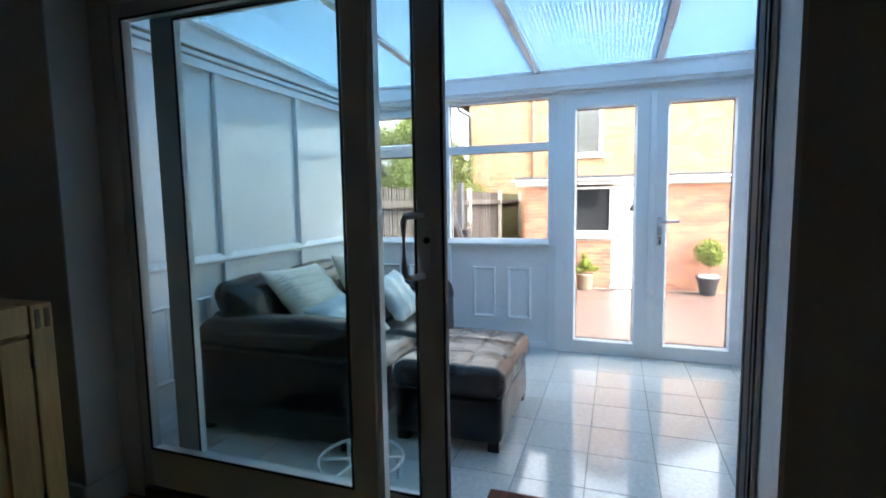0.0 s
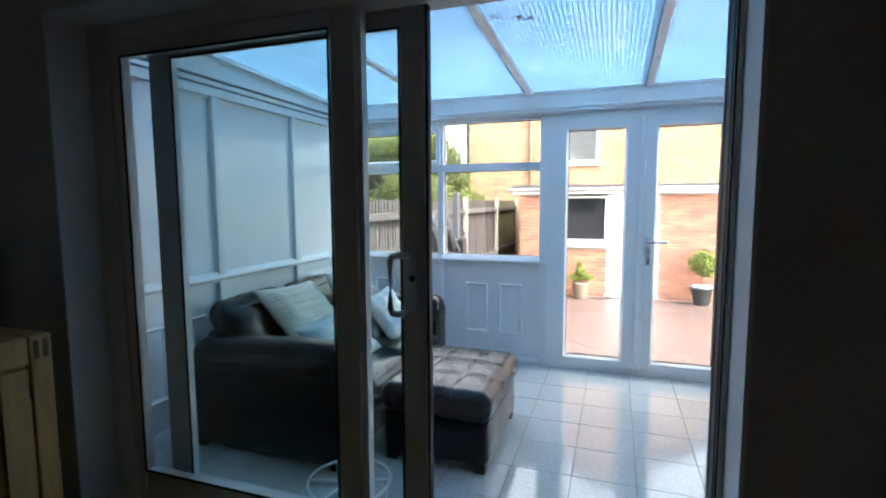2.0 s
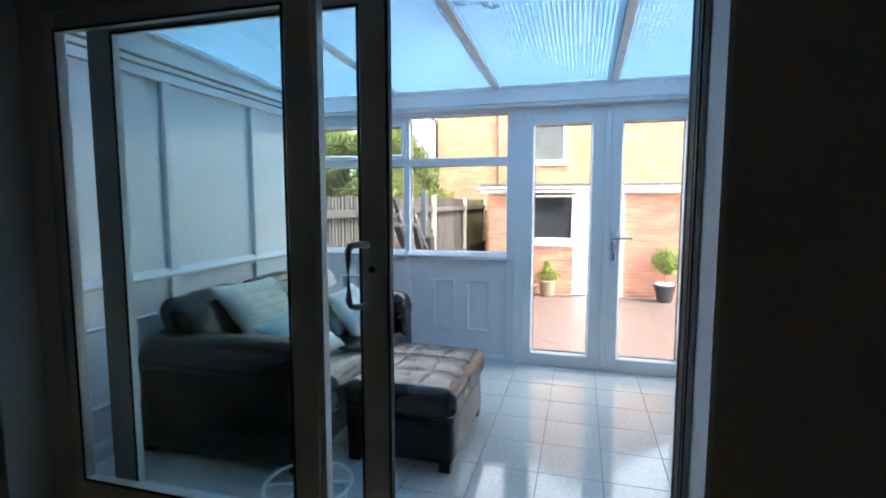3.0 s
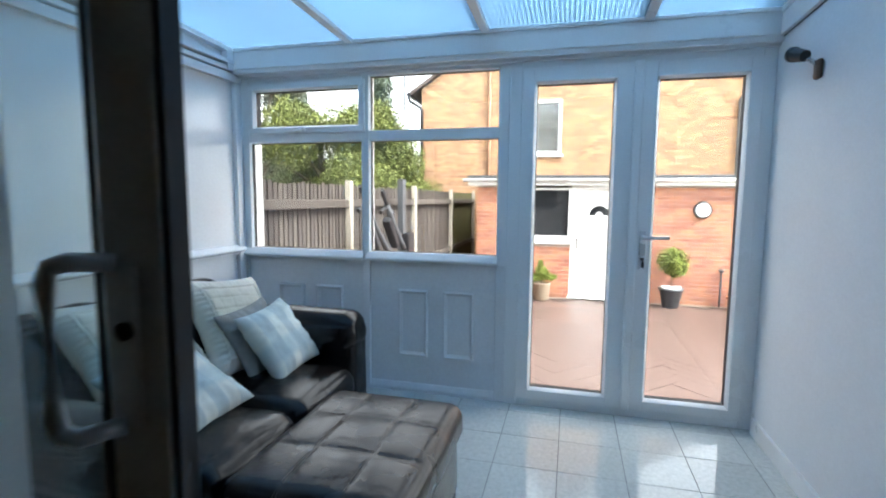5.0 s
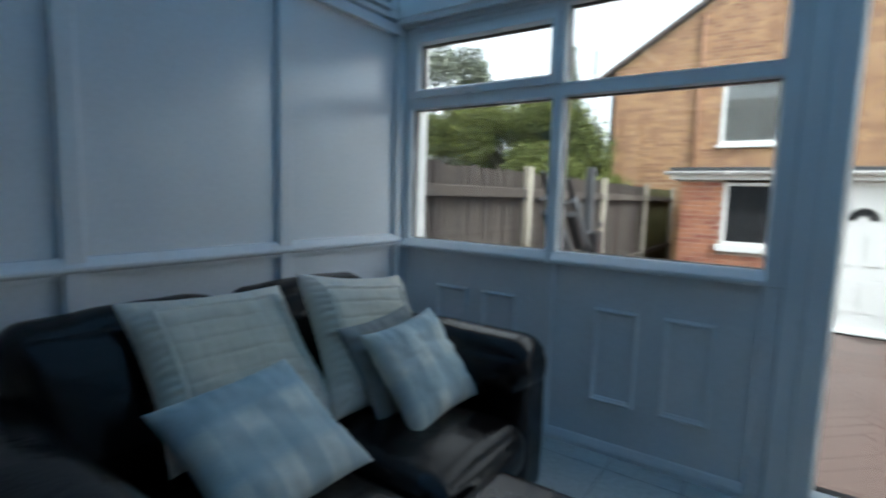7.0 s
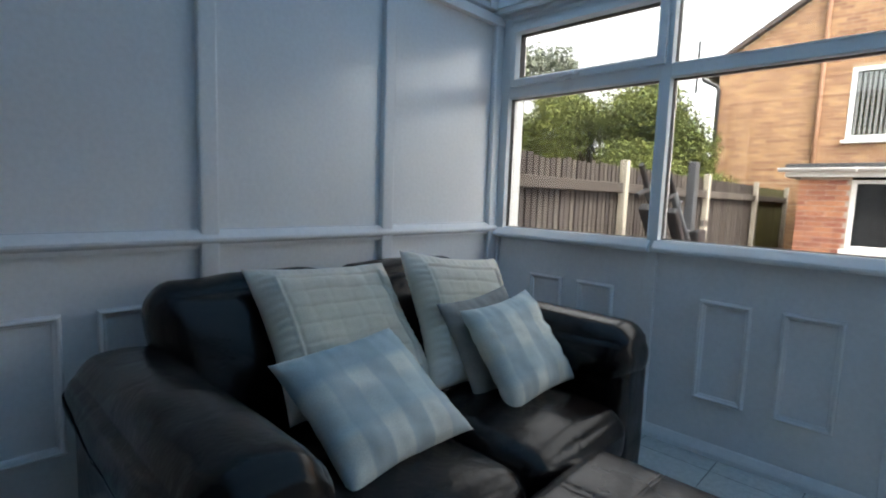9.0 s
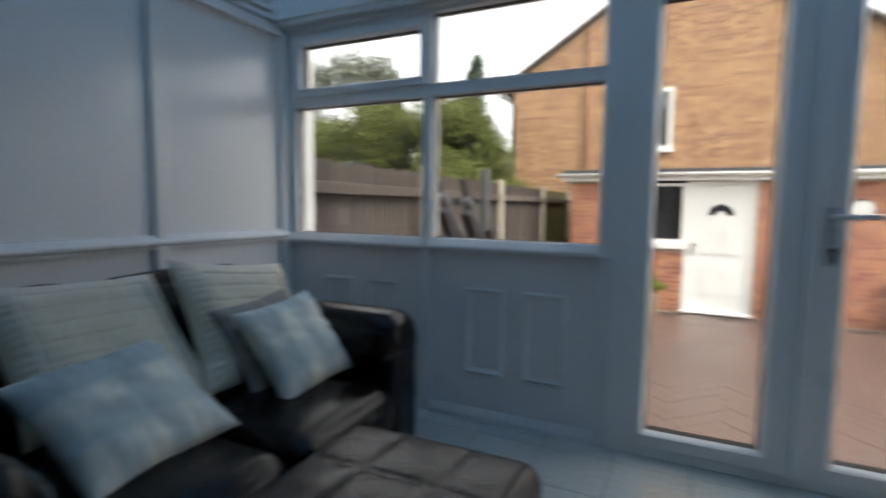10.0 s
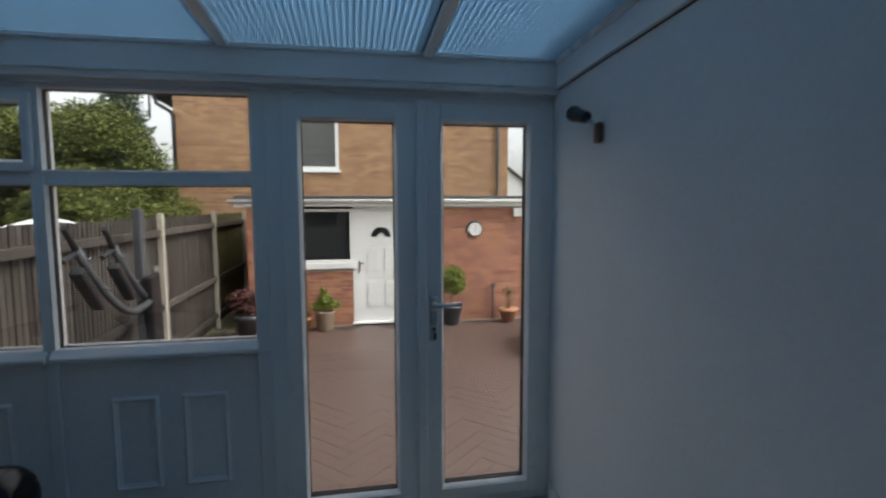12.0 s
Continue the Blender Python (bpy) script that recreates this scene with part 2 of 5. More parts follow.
BLACK = material("black_plastic", (0.012, 0.012, 0.014), 0.35, vary=0.1)



# ---- building helpers ----
def add_box(bm, x0, x1, y0, y1, z0, z1, bevel=0.0, turn=None):
    """A box from its limits, with softened edges where bevel is given, turned by the matrix turn."""
    verts = bmesh.ops.create_cube(bm, size=1)["verts"]
    m = Matrix.Translation(((x0 + x1) / 2, (y0 + y1) / 2, (z0 + z1) / 2)) @ Matrix.Diagonal((abs(x1 - x0), abs(y1 - y0), abs(z1 - z0), 1))
    bmesh.ops.transform(bm, matrix=(turn @ m) if turn else m, verts=verts)
    if bevel:
        edges = list({e for v in verts for e in v.link_edges})
        bmesh.ops.bevel(bm, geom=edges, offset=bevel, segments=2, affect="EDGES", profile=0.6)
    return bm


def boxes(*limits, bevel=0.0):
    bm = bmesh.new()
    for b in limits:
        add_box(bm, *b, bevel=bevel)
    return bm


def add_rod(bm, a, b, r, r2=None, sides=16, caps=True):
    """A round bar from a to b, tapering from r to r2."""
    a, b = Vector(a), Vector(b)
    m = Matrix.Translation((a + b) / 2) @ (b - a).to_track_quat("Z", "Y").to_matrix().to_4x4()
    bmesh.ops.create_cone(bm, segments=sides, radius1=r, radius2=r if r2 is None else r2, depth=(b - a).length, cap_ends=caps, matrix=m)
    return bm


def add_tube(bm, points, r, sides=12):
    """A bent round bar through the points."""
    rings = []
    pts = [Vector(p) for p in points]
    for i, p in enumerate(pts):
        d = (pts[min(i + 1, len(pts) - 1)] - pts[max(i - 1, 0)]).normalized()
        q = d.to_track_quat("Z", "Y").to_matrix()
        rings.append([bm.verts.new(p + q @ Vector((r * math.cos(k * math.tau / sides), r * math.sin(k * math.tau / sides), 0))) for k in range(sides)])
    for a, b in zip(rings, rings[1:]):
        for k in range(sides):
            bm.faces.new((a[k], a[(k + 1) % sides], b[(k + 1) % sides], b[k]))
    bm.faces.new(rings[0][::-1]), bm.faces.new(rings[-1])
    return bm


def add_lathe(bm, profile, centre=(0, 0, 0), sides=32):
    """A turned shape from (radius, height) pairs."""
    rings = [[bm.verts.new((centre[0] + r * math.cos(k * math.tau / sides), centre[1] + r * math.sin(k * math.tau / sides), centre[2] + z)) for k in range(sides)] for r, z in profile]
    for a, b in zip(rings, rings[1:]):
        for k in range(sides):
            bm.faces.new((a[k], a[(k + 1) % sides], b[(k + 1) % sides], b[k]))
    bm.faces.new(rings[0][::-1]), bm.faces.new(rings[-1])
    return bm


def soft_box(bm, centre, size, r, puff=(0, 0, 0), cuts=14, wrinkle=0.006, seed=0.0, shape=None, even=False):
    """A padded block: rounded edges, faces bulging by puff, with slight creases."""
    bmesh.ops.create_cube(bm, size=2)
    bmesh.ops.subdivide_edges(bm, edges=list(bm.edges), cuts=cuts, use_grid_fill=True)
    verts = list(bm.verts)
    half = Vector(size) / 2
    r = min(r, *half)
    for v in verts:
        u = v.co.copy() if even else Vector([math.sin(c * math.pi / 2) * 0.35 + c * 0.65 for c in v.co])
        p = Vector([a * b for a, b in zip(u, half)])
        inner = Vector([max(-h + r, min(h - r, c)) for c, h in zip(p, half)])
        d = p - inner
        p = inner + d.normalized() * r if d.length > 1e-9 else p
        for a in range(3):
            o = [k for k in range(3) if k != a]
            p[a] += math.copysign(puff[a] * (1 - u[o[0]] ** 2) * (1 - u[o[1]] ** 2), u[a]) * abs(u[a])
        if shape:
            p = shape(p, u)
        w = p + Vector(centre) + Vector((seed, seed * 2, 0))
        p += p.normalized() * wrinkle * (noise.noise(w * 6) + 0.35 * noise.noise(w * 13))
        v.co = p + Vector(centre)
    return bm


def part(name, bm, mat, parent=None, label="", smooth=False):
    """Links a bmesh as one mesh object, under a thing or a part."""
    bmesh.ops.recalc_face_normals(bm, faces=bm.faces)
    me = bpy.data.meshes.new(name)
    bm.to_mesh(me)
    bm.free()
    me.materials.append(mat)
    if smooth:
        me.polygons.foreach_set("use_smooth", [True] * len(me.polygons))
    ob = new(name, me)
    if parent:
        ob.parent = parent
        base = Vector((0, 0, 0))
        up = parent
        while up:
            base += up.location
            up = up.parent
        ob.location = -base
    if label:
        ob["label"] = label
    return ob


def thing(name, place, label, category, group="", kind=""):
    ob = new(name)
    ob.location = place
    ob.empty_display_size = 0.1
    return tagged(ob, label, category, group, kind)


def structure(name, bm, mat, label, category):
    return tagged(part(name, bm, mat), label, category, kind="structure")


def piece(name, mesh, parent, place, turn=0.0, scale=(1, 1, 1)):
    """One of many alike pieces on a shared mesh."""
    ob = new(name, mesh)
    ob.parent = parent
    ob.location, ob.rotation_euler, ob.scale = Vector(place) - parent.location, (0, 0, turn), scale
    return ob


def mesh_of(name, bm, mat):
    me = bpy.data.meshes.new(name)
    bmesh.ops.recalc_face_normals(bm, faces=bm.faces)
    bm.to_mesh(me)
    bm.free()
    me.materials.append(mat)
    return me


# ---- the plan ----
LEFT, RIGHT, FRONT, HOUSE = -2.0, 1.25, 3.95, 1.52     # inner faces of the sunroom
ROOM = 1.18                                            # inner face of the dark room's end wall
EAVES, SLOPE = 2.245, 0.04                             # underside of the roof at the front, and its rise towards the house
GROUND = -0.60


def roof_z(y):
    return EAVES + (3.85 - y) * SLOPE


# ---- sunroom: floor ----
floor = structure("floor", boxes((LEFT - 0.1, RIGHT + 0.15, HOUSE - 0.16, FRONT + 0.14, -0.12, -0.004)), GROUT, "dark grout bed under grey granite floor tiles", "floor")

# ---- sunroom: left wall with its panelling ----
wall_left = structure("wall_left", boxes((LEFT - 0.12, LEFT, HOUSE - 0.02, FRONT + 0.1, -0.1, 2.34)), PANEL, "white painted boarded wall with battens and dado rail", "wall")
STILES = (1.53, 2.305, 3.105, 3.885)
for y in STILES:
    part("stile", boxes((LEFT, LEFT + 0.034, y, y + 0.065, 0.08, 2.036), bevel=0.009), PANEL, wall_left)
part("top_rail", boxes((LEFT, LEFT + 0.037, HOUSE, FRONT, 2.035, 2.085), bevel=0.005), PANEL, wall_left)
part("cornice", boxes((LEFT, LEFT + 0.04, HOUSE, FRONT, 2.1, 2.128), bevel=0.006), PANEL, wall_left)
part("cornice_top", boxes((LEFT, LEFT + 0.055, HOUSE, FRONT, 2.14, 2.165), bevel=0.006), PANEL, wall_left)


def picture_frame(bm, a0, a1, z0, z1, plane, axis, profile):
    """A mitred frame on a wall that faces +x (axis 0) or -y (axis 1), from (inset, height off the wall) pairs."""
    rings = []
    for inset, out in profile:
        corners = ((a0 + inset, z0 + inset), (a1 - inset, z0 + inset), (a1 - inset, z1 - inset), (a0 + inset, z1 - inset))
        rings.append([bm.verts.new((plane + out, a, z) if axis == 0 else (a, plane - out, z)) for a, z in corners])
    for p, q in zip(rings, rings[1:]):
        for k in range(4):
            bm.faces.new((p[k], p[(k + 1) % 4], q[(k + 1) % 4], q[k]))
    return bm


def rail(bm, profile, plane, axis, a0, a1):
    """A straight moulding along a wall, from its outline in (height off the wall, z)."""
    ends = [[bm.verts.new((plane + o, a, z) if axis == 0 else (a, plane - o, z)) for o, z in profile] for a in (a0, a1)]
    n = len(profile)
    for k in range(n):
        bm.faces.new((ends[0][k], ends[0][(k + 1) % n], ends[1][(k + 1) % n], ends[1][k]))
    bm.faces.new(ends[0][::-1]), bm.faces.new(ends[1])
    return bm


BEADING = ((0, 0), (0.002, 0.012), (0.008, 0.019), (0.013, 0.018), (0.017, 0.01), (0.024, 0.006), (0.026, 0))
DADO = ((0, 0.878), (0.022, 0.878), (0.024, 0.892), (0.04, 0.9), (0.047, 0.907), (0.047, 0.916), (0.036, 0.926), (0.014, 0.944), (0, 0.946))
part("dado_rail", rail(bmesh.new(), DADO, LEFT, 0, HOUSE, FRONT), PANEL, wall_left)
SKIRT = ((0, 0), (0.02, 0), (0.02, 0.062), (0.014, 0.075), (0.004, 0.092), (0, 0.094))
part("skirting", rail(bmesh.new(), SKIRT, LEFT, 0, HOUSE, FRONT), PANEL, wall_left)
for y0 in (1.71, 2.0, 2.47, 2.77, 3.27, 3.57):
    part("panel_moulding", picture_frame(bmesh.new(), y0, y0 + 0.2, 0.265, 0.7, LEFT, 0, BEADING), PANEL, wall_left)

# ---- sunroom: right wall, house wall ----
wall_right = structure("wall_right", boxes((RIGHT, RIGHT + 0.15, HOUSE - 0.02, FRONT + 0.1, -0.1, 2.2)), PLASTER, "smooth white painted plaster wall", "wall")
tip = Matrix.Translation((0, 3.85, 2.104)) @ Matrix.Rotation(-math.atan(SLOPE * 0.9), 4, "X")
part("upper_band", add_box(bmesh.new(), RIGHT - 0.022, RIGHT + 0.14, -2.4, 0.08, 0.006, 0.3, turn=tip), PANEL, wall_right)
part("shadow_gap", add_box(bmesh.new(), RIGHT - 0.004, RIGHT + 0.13, -2.4, 0.08, 0.0, 0.006, turn=tip), GROUT, wall_right)
part("skirting", boxes((RIGHT - 0.018, RIGHT, HOUSE, FRONT - 0.05, 0, 0.095), bevel=0.006), WHITEPAINT, wall_right)

# house wall between the dark room and the sunroom, with the wide opening in it
OPEN_L, OPEN_R, OPEN_T = -1.684, 0.71, 2.112
wall_house = structure("wall_house", boxes((-4.0, OPEN_L, ROOM, HOUSE, -0.1, 2.6)), DARKWALL, "grey painted plaster wall beside a wide door opening", "wall")
part("pier", boxes((OPEN_R, 3.0, ROOM, HOUSE, -0.1, 2.6)), DARKWALL, wall_house)
part("lintel", boxes((OPEN_L, OPEN_R, ROOM, HOUSE, OPEN_T, 2.6)), DARKWALL, wall_house)
# unseen wall added above the lintel to keep sky light off the roof sheets
part("unseen_sky_blocker", boxes((-5.0, 5.0, ROOM - 0.3, HOUSE - 0.02, 2.76, 5.6)), MORTARY, wall_house)
part("sunroom_face", boxes((LEFT, OPEN_L - 0.02, HOUSE, HOUSE + 0.012, 0, 2.42), (OPEN_R + 0.02, RIGHT, HOUSE, HOUSE + 0.012, 0, 2.42), (OPEN_L - 0.02, OPEN_R + 0.02, HOUSE, HOUSE + 0.012, OPEN_T + 0.02, 2.42)), PLASTER, wall_house)
part("reveal_lining", boxes((OPEN_L, OPEN_L + 0.012, ROOM, 1.34, 0, OPEN_T), (OPEN_R - 0.012, OPEN_R, ROOM, 1.34, 0, OPEN_T), (OPEN_L + 0.012, OPEN_R - 0.012, ROOM, 1.34, OPEN_T - 0.012, OPEN_T)), PLASTER, wall_house)
part("baseboard", boxes((-2.1, OPEN_L, ROOM - 0.018, ROOM, 0, 0.13), bevel=0.006), WHITEPAINT, wall_house)
part("skirting", boxes((OPEN_L + 0.012, OPEN_L + 0.03, ROOM - 0.018, 1.34, 0, 0.13), bevel=0.006), WHITEPAINT, wall_house)

# ---- the dark room behind the camera ----
structure("wall_room_left", boxes((-2.3, -2.1, -4.0, ROOM, -0.1, 2.6)), DARKWALL, "dark grey painted plaster wall", "wall")
structure("wall_room_right", boxes((2.3, 2.5, -4.0, ROOM, -0.1, 2.6)), DARKWALL, "dark grey painted plaster wall", "wall")
structure("wall_room_back", boxes((-2.3, 2.5, -4.2, -4.0, -0.1, 2.6)), DARKWALL, "dark grey painted plaster wall", "wall")
structure("ceiling_room", boxes((-2.3, 2.5, -4.2, HOUSE, 2.6, 2.75)), CEILPAINT, "plain white painted plaster ceiling", "ceiling")
floor_room = structure("floor_room", boxes((-2.2, 2.4, -4.1, 1.355, -0.12, -0.004)), GROUT, "oak floorboards in the dark room", "floor")

# ---- sunroom: roof ----
bm = bmesh.new()
tilt = Matrix.Translation((0, 3.85, EAVES)) @ Matrix.Rotation(-math.atan(SLOPE), 4, "X")
x0, x1 = LEFT - 0.1, RIGHT + 0.12
add_box(bm, x0, x1, -2.4, 0.12, 0.0, 0.003, turn=tilt)
ceiling = structure("ceiling", bm, SHEET, "blue tinted ribbed multiwall plastic roof sheets", "roof")
bm = bmesh.new()
for i in range(int((x1 - x0) / 0.025)):
    add_box(bm, x0 + i * 0.025, x0 + i * 0.025 + 0.0032, -2.4, 0.12, 0.0035, 0.016, turn=tilt)
ob = part("sheet_ribs", bm, RIB, ceiling)
ob["kind"] = "stuff"
for x in (-1.115, -0.27, 0.605):
    bm = bmesh.new()
    add_box(bm, x - 0.024, x + 0.024, -2.35, 0.0, -0.028, -0.001, bevel=0.006, turn=tilt)
    add_box(bm, x - 0.03, x + 0.03, -2.4, 0.14, 0.026, 0.05, bevel=0.008, turn=tilt)
    part("glazing_bar", bm, UPVC, ceiling)
part("wall_bar", add_box(bmesh.new(), LEFT - 0.02, LEFT + 0.05, -2.35, 0.0, -0.03, -0.001, turn=tilt), UPVC, ceiling)
part("wall_bar", add_box(bmesh.new(), RIGHT - 0.03, RIGHT + 0.02, -2.35, 0.0, -0.03, -0.001, turn=tilt), UPVC, ceiling)
part("wall_plate", boxes((LEFT, RIGHT, HOUSE + 0.012, HOUSE + 0.05, 2.2, 2.335)), UPVC, ceiling)

# fallen leaves lying on the roof sheets
for x, y, spin in ((-0.2, 2.36, 0.4), (-0.09, 2.4, 1.2), (-0.04, 2.43, 2.3)):
    bm = bmesh.new()
    outline = [(0.034 * math.cos(a), 0.016 * math.sin(a) * (1 + 0.3 * math.cos(3 * a))) for a in np.linspace(0, math.tau, 13)[:-1]]
    lo, hi = ([bm.verts.new((x + p * math.cos(spin) - q * math.sin(spin), y + p * math.sin(spin) + q * math.cos(spin), roof_z(y) + 0.018 + dz)) for p, q in outline] for dz in (0.0, 0.003))
    bm.faces.new(lo[::-1]), bm.faces.new(hi)
    for k in range(12):
        bm.faces.new((lo[k], lo[(k + 1) % 12], hi[(k + 1) % 12], hi[k]))
    tagged(part("fallen_leaf", bm, BARK), "dark fallen leaf lying on the blue roof sheets", "leaf", "leaves on the roof")

# ---- sunroom: front wall ----
eaves = structure("trim_eaves", boxes((LEFT, RIGHT, 3.86, 4.06, 2.11, 2.24), bevel=0.006), UPVC, "white plastic eaves beam above the windows", "beam")
part("beam_lip", boxes((LEFT, RIGHT, 3.845, 3.86, 2.225, 2.24), (LEFT, RIGHT, 3.875, 3.9, 2.085, 2.11)), UPVC, eaves)
part("head_filler", boxes((LEFT, RIGHT, 3.92, 4.05, 2.07, 2.12)), UPVC, eaves)
part("end_block", boxes((LEFT + 0.001, LEFT + 0.05, 3.8, 3.859, 2.1, 2.24), bevel=0.004), UPVC, eaves)

wall_front = structure("wall_front", boxes((LEFT, -0.135, FRONT + 0.025, FRONT + 0.1, 0, 0.905)), PANEL, "white boarded wall under the windows with applied mouldings", "wall")
part("outer_dwarf_wall", boxes((LEFT - 0.1, RIGHT + 0.15, FRONT + 0.02, FRONT + 0.12, GROUND - 0.1, -0.004)), BRICK, wall_front)
for a0, a1 in ((LEFT, -1.085), (-1.035, -0.2)):
    part("skirting", rail(bmesh.new(), ((0, 0), (0.024, 0), (0.024, 0.02), (0.02, 0.03), (0.006, 0.052), (0, 0.056)), FRONT + 0.025, 1, a0, a1), PANEL, wall_front)
part("batten", boxes((-1.085, -1.035, FRONT, FRONT + 0.025, 0, 0.865), bevel=0.004), PANEL, wall_front)
part("batten", boxes((-1.998, -1.955, FRONT + 0.004, FRONT + 0.025, 0, 0.865), bevel=0.004), PANEL, wall_front)
part("batten", boxes((-0.2, -0.135, FRONT + 0.004, FRONT + 0.025, 0, 0.865), bevel=0.004), PANEL, wall_front)
for a in (-1.725, -1.435, -0.84, -0.538):
    part("panel_moulding", picture_frame(bmesh.new(), a, a + 0.2, 0.242, 0.682, FRONT + 0.025, 1, BEADING), PANEL, wall_front)


def pane(parent, x0, x1, z0, z1, y=4.0, name="pane"):
    ob = part(name, boxes((x0 - 0.01, x1 + 0.01, y - 0.004, y + 0.004, z0 - 0.01, z1 + 0.01)), DOUBLEGLASS if y > 3 else GLASS, parent)
    ob.visible_shadow = False
    return ob


def bead(bm, x0, x1, z0, z1, w, y0, y1, bevel=0.004):
    """Four mitre-like bars round an opening, w wide outside it."""
    add_box(bm, x0 - w, x1 + w, y0, y1, z1, z1 + w, bevel=bevel)
    add_box(bm, x0 - w, x1 + w, y0, y1, z0 - w, z0, bevel=bevel)
    add_box(bm, x0 - w, x0, y0, y1, z0, z1, bevel=bevel)
    add_box(bm, x1, x1 + w, y0, y1, z0, z1, bevel=bevel)
    return bm


window = tagged(thing("window_1", (-1.1, FRONT, 0.87), "white plastic window of four panes with a top-hung vent", "window"), kind="structure")
Y0, Y1 = FRONT, FRONT + 0.09
part("window_frame", boxes((LEFT, -1.915, Y0, Y1, 0.866, 2.085), (-0.195, -0.135, Y0, Y1, 0.866, 2.085), (-1.085, -1.035, Y0, Y1, 0.866, 2.085),
                           (-1.915, -1.085, Y0 + 0.001, Y1 - 0.001, 2.05, 2.085), (-1.035, -0.195, Y0 + 0.001, Y1 - 0.001, 2.05, 2.085),
                           (-1.915, -1.085, Y0 + 0.001, Y1 - 0.001, 1.64, 1.705), (-1.035, -0.195, Y0 + 0.001, Y1 - 0.001, 1.64, 1.705),
                           (-1.915, -1.085, Y0 + 0.001, Y1 - 0.001, 0.87, 0.925), (-1.035, -0.195, Y0 + 0.001, Y1 - 0.001, 0.87, 0.925), bevel=0.004), UPVC, window)
for a0, a1 in ((LEFT, -1.07), (-1.05, -0.19)):
    part("window_sill", rail(bmesh.new(), ((0, 0.868), (0.022, 0.868), (0.03, 0.878), (0.03, 0.888), (0.024, 0.896), (0.004, 0.918), (0, 0.92)), FRONT, 1, a0, a1), UPVC, window)
for a0, a1, b0, b1 in ((-1.905, -1.095, 0.93, 1.635), (-1.025, -0.205, 0.93, 1.635), (-1.025, -0.205, 1.71, 2.04)):
    rim = (a0 - 0.014, a1 + 0.014, b0 - 0.014, b1 + 0.014, 4.0, 1)
    part("glazing_bead", picture_frame(bmesh.new(), *rim, ((0, 0.046), (0, 0.054), (0.003, 0.054), (0.009, 0.036), (0.011, 0.03))), UPVC, window)
    part("gasket", picture_frame(bmesh.new(), *rim, ((0.0105, 0.0315), (0.0125, 0.03), (0.014, 0.005))), GASKET, window)
    pane(window, a0, a1, b0, b1)
VX0, VX1, VZ0, VZ1 = -1.85, -1.11, 1.75, 1.972
part("vent_surround", boxes((-1.914, -1.088, Y0 + 0.004, Y1 - 0.004, 2.008, 2.049), (-1.914, -1.885, Y0 + 0.004, Y1 - 0.004, 1.706, 2.008)), UPVC, window)
sash = part("sash", bead(bmesh.new(), VX0 - 0.016, VX1 + 0.016, VZ0 - 0.016, VZ1 + 0.016, 0.034, FRONT - 0.022, FRONT + 0.06), UPVC, window, "top-hung opening vent")
rim = (VX0 - 0.02, VX1 + 0.02, VZ0 - 0.02, VZ1 + 0.02, 4.0, 1)
part("glazing_bead", picture_frame(bmesh.new(), *rim, ((0, 0.07), (0, 0.076), (0.004, 0.076), (0.014, 0.056), (0.017, 0.046))), UPVC, sash)
part("gasket", picture_frame(bmesh.new(), *rim, ((0.0165, 0.0475), (0.0185, 0.046), (0.02, 0.005))), GASKET, sash)
pane(sash, VX0, VX1, VZ0, VZ1)
bm = boxes((-1.53, -1.47, 3.912, 3.928, 1.708, 1.726), bevel=0.004)
add_tube(bm, [(-1.5, 3.92, 1.716), (-1.5, 3.898, 1.712), (-1.53, 3.89, 1.705), (-1.6, 3.89, 1.7)], 0.008)
part("handle", bm, WHITEPAINT, sash, "white vent handle", True)

part("outer_post", boxes((-2.04, -1.972, 4.05, 4.17, GROUND, 2.08)), WHITEPAINT, window)

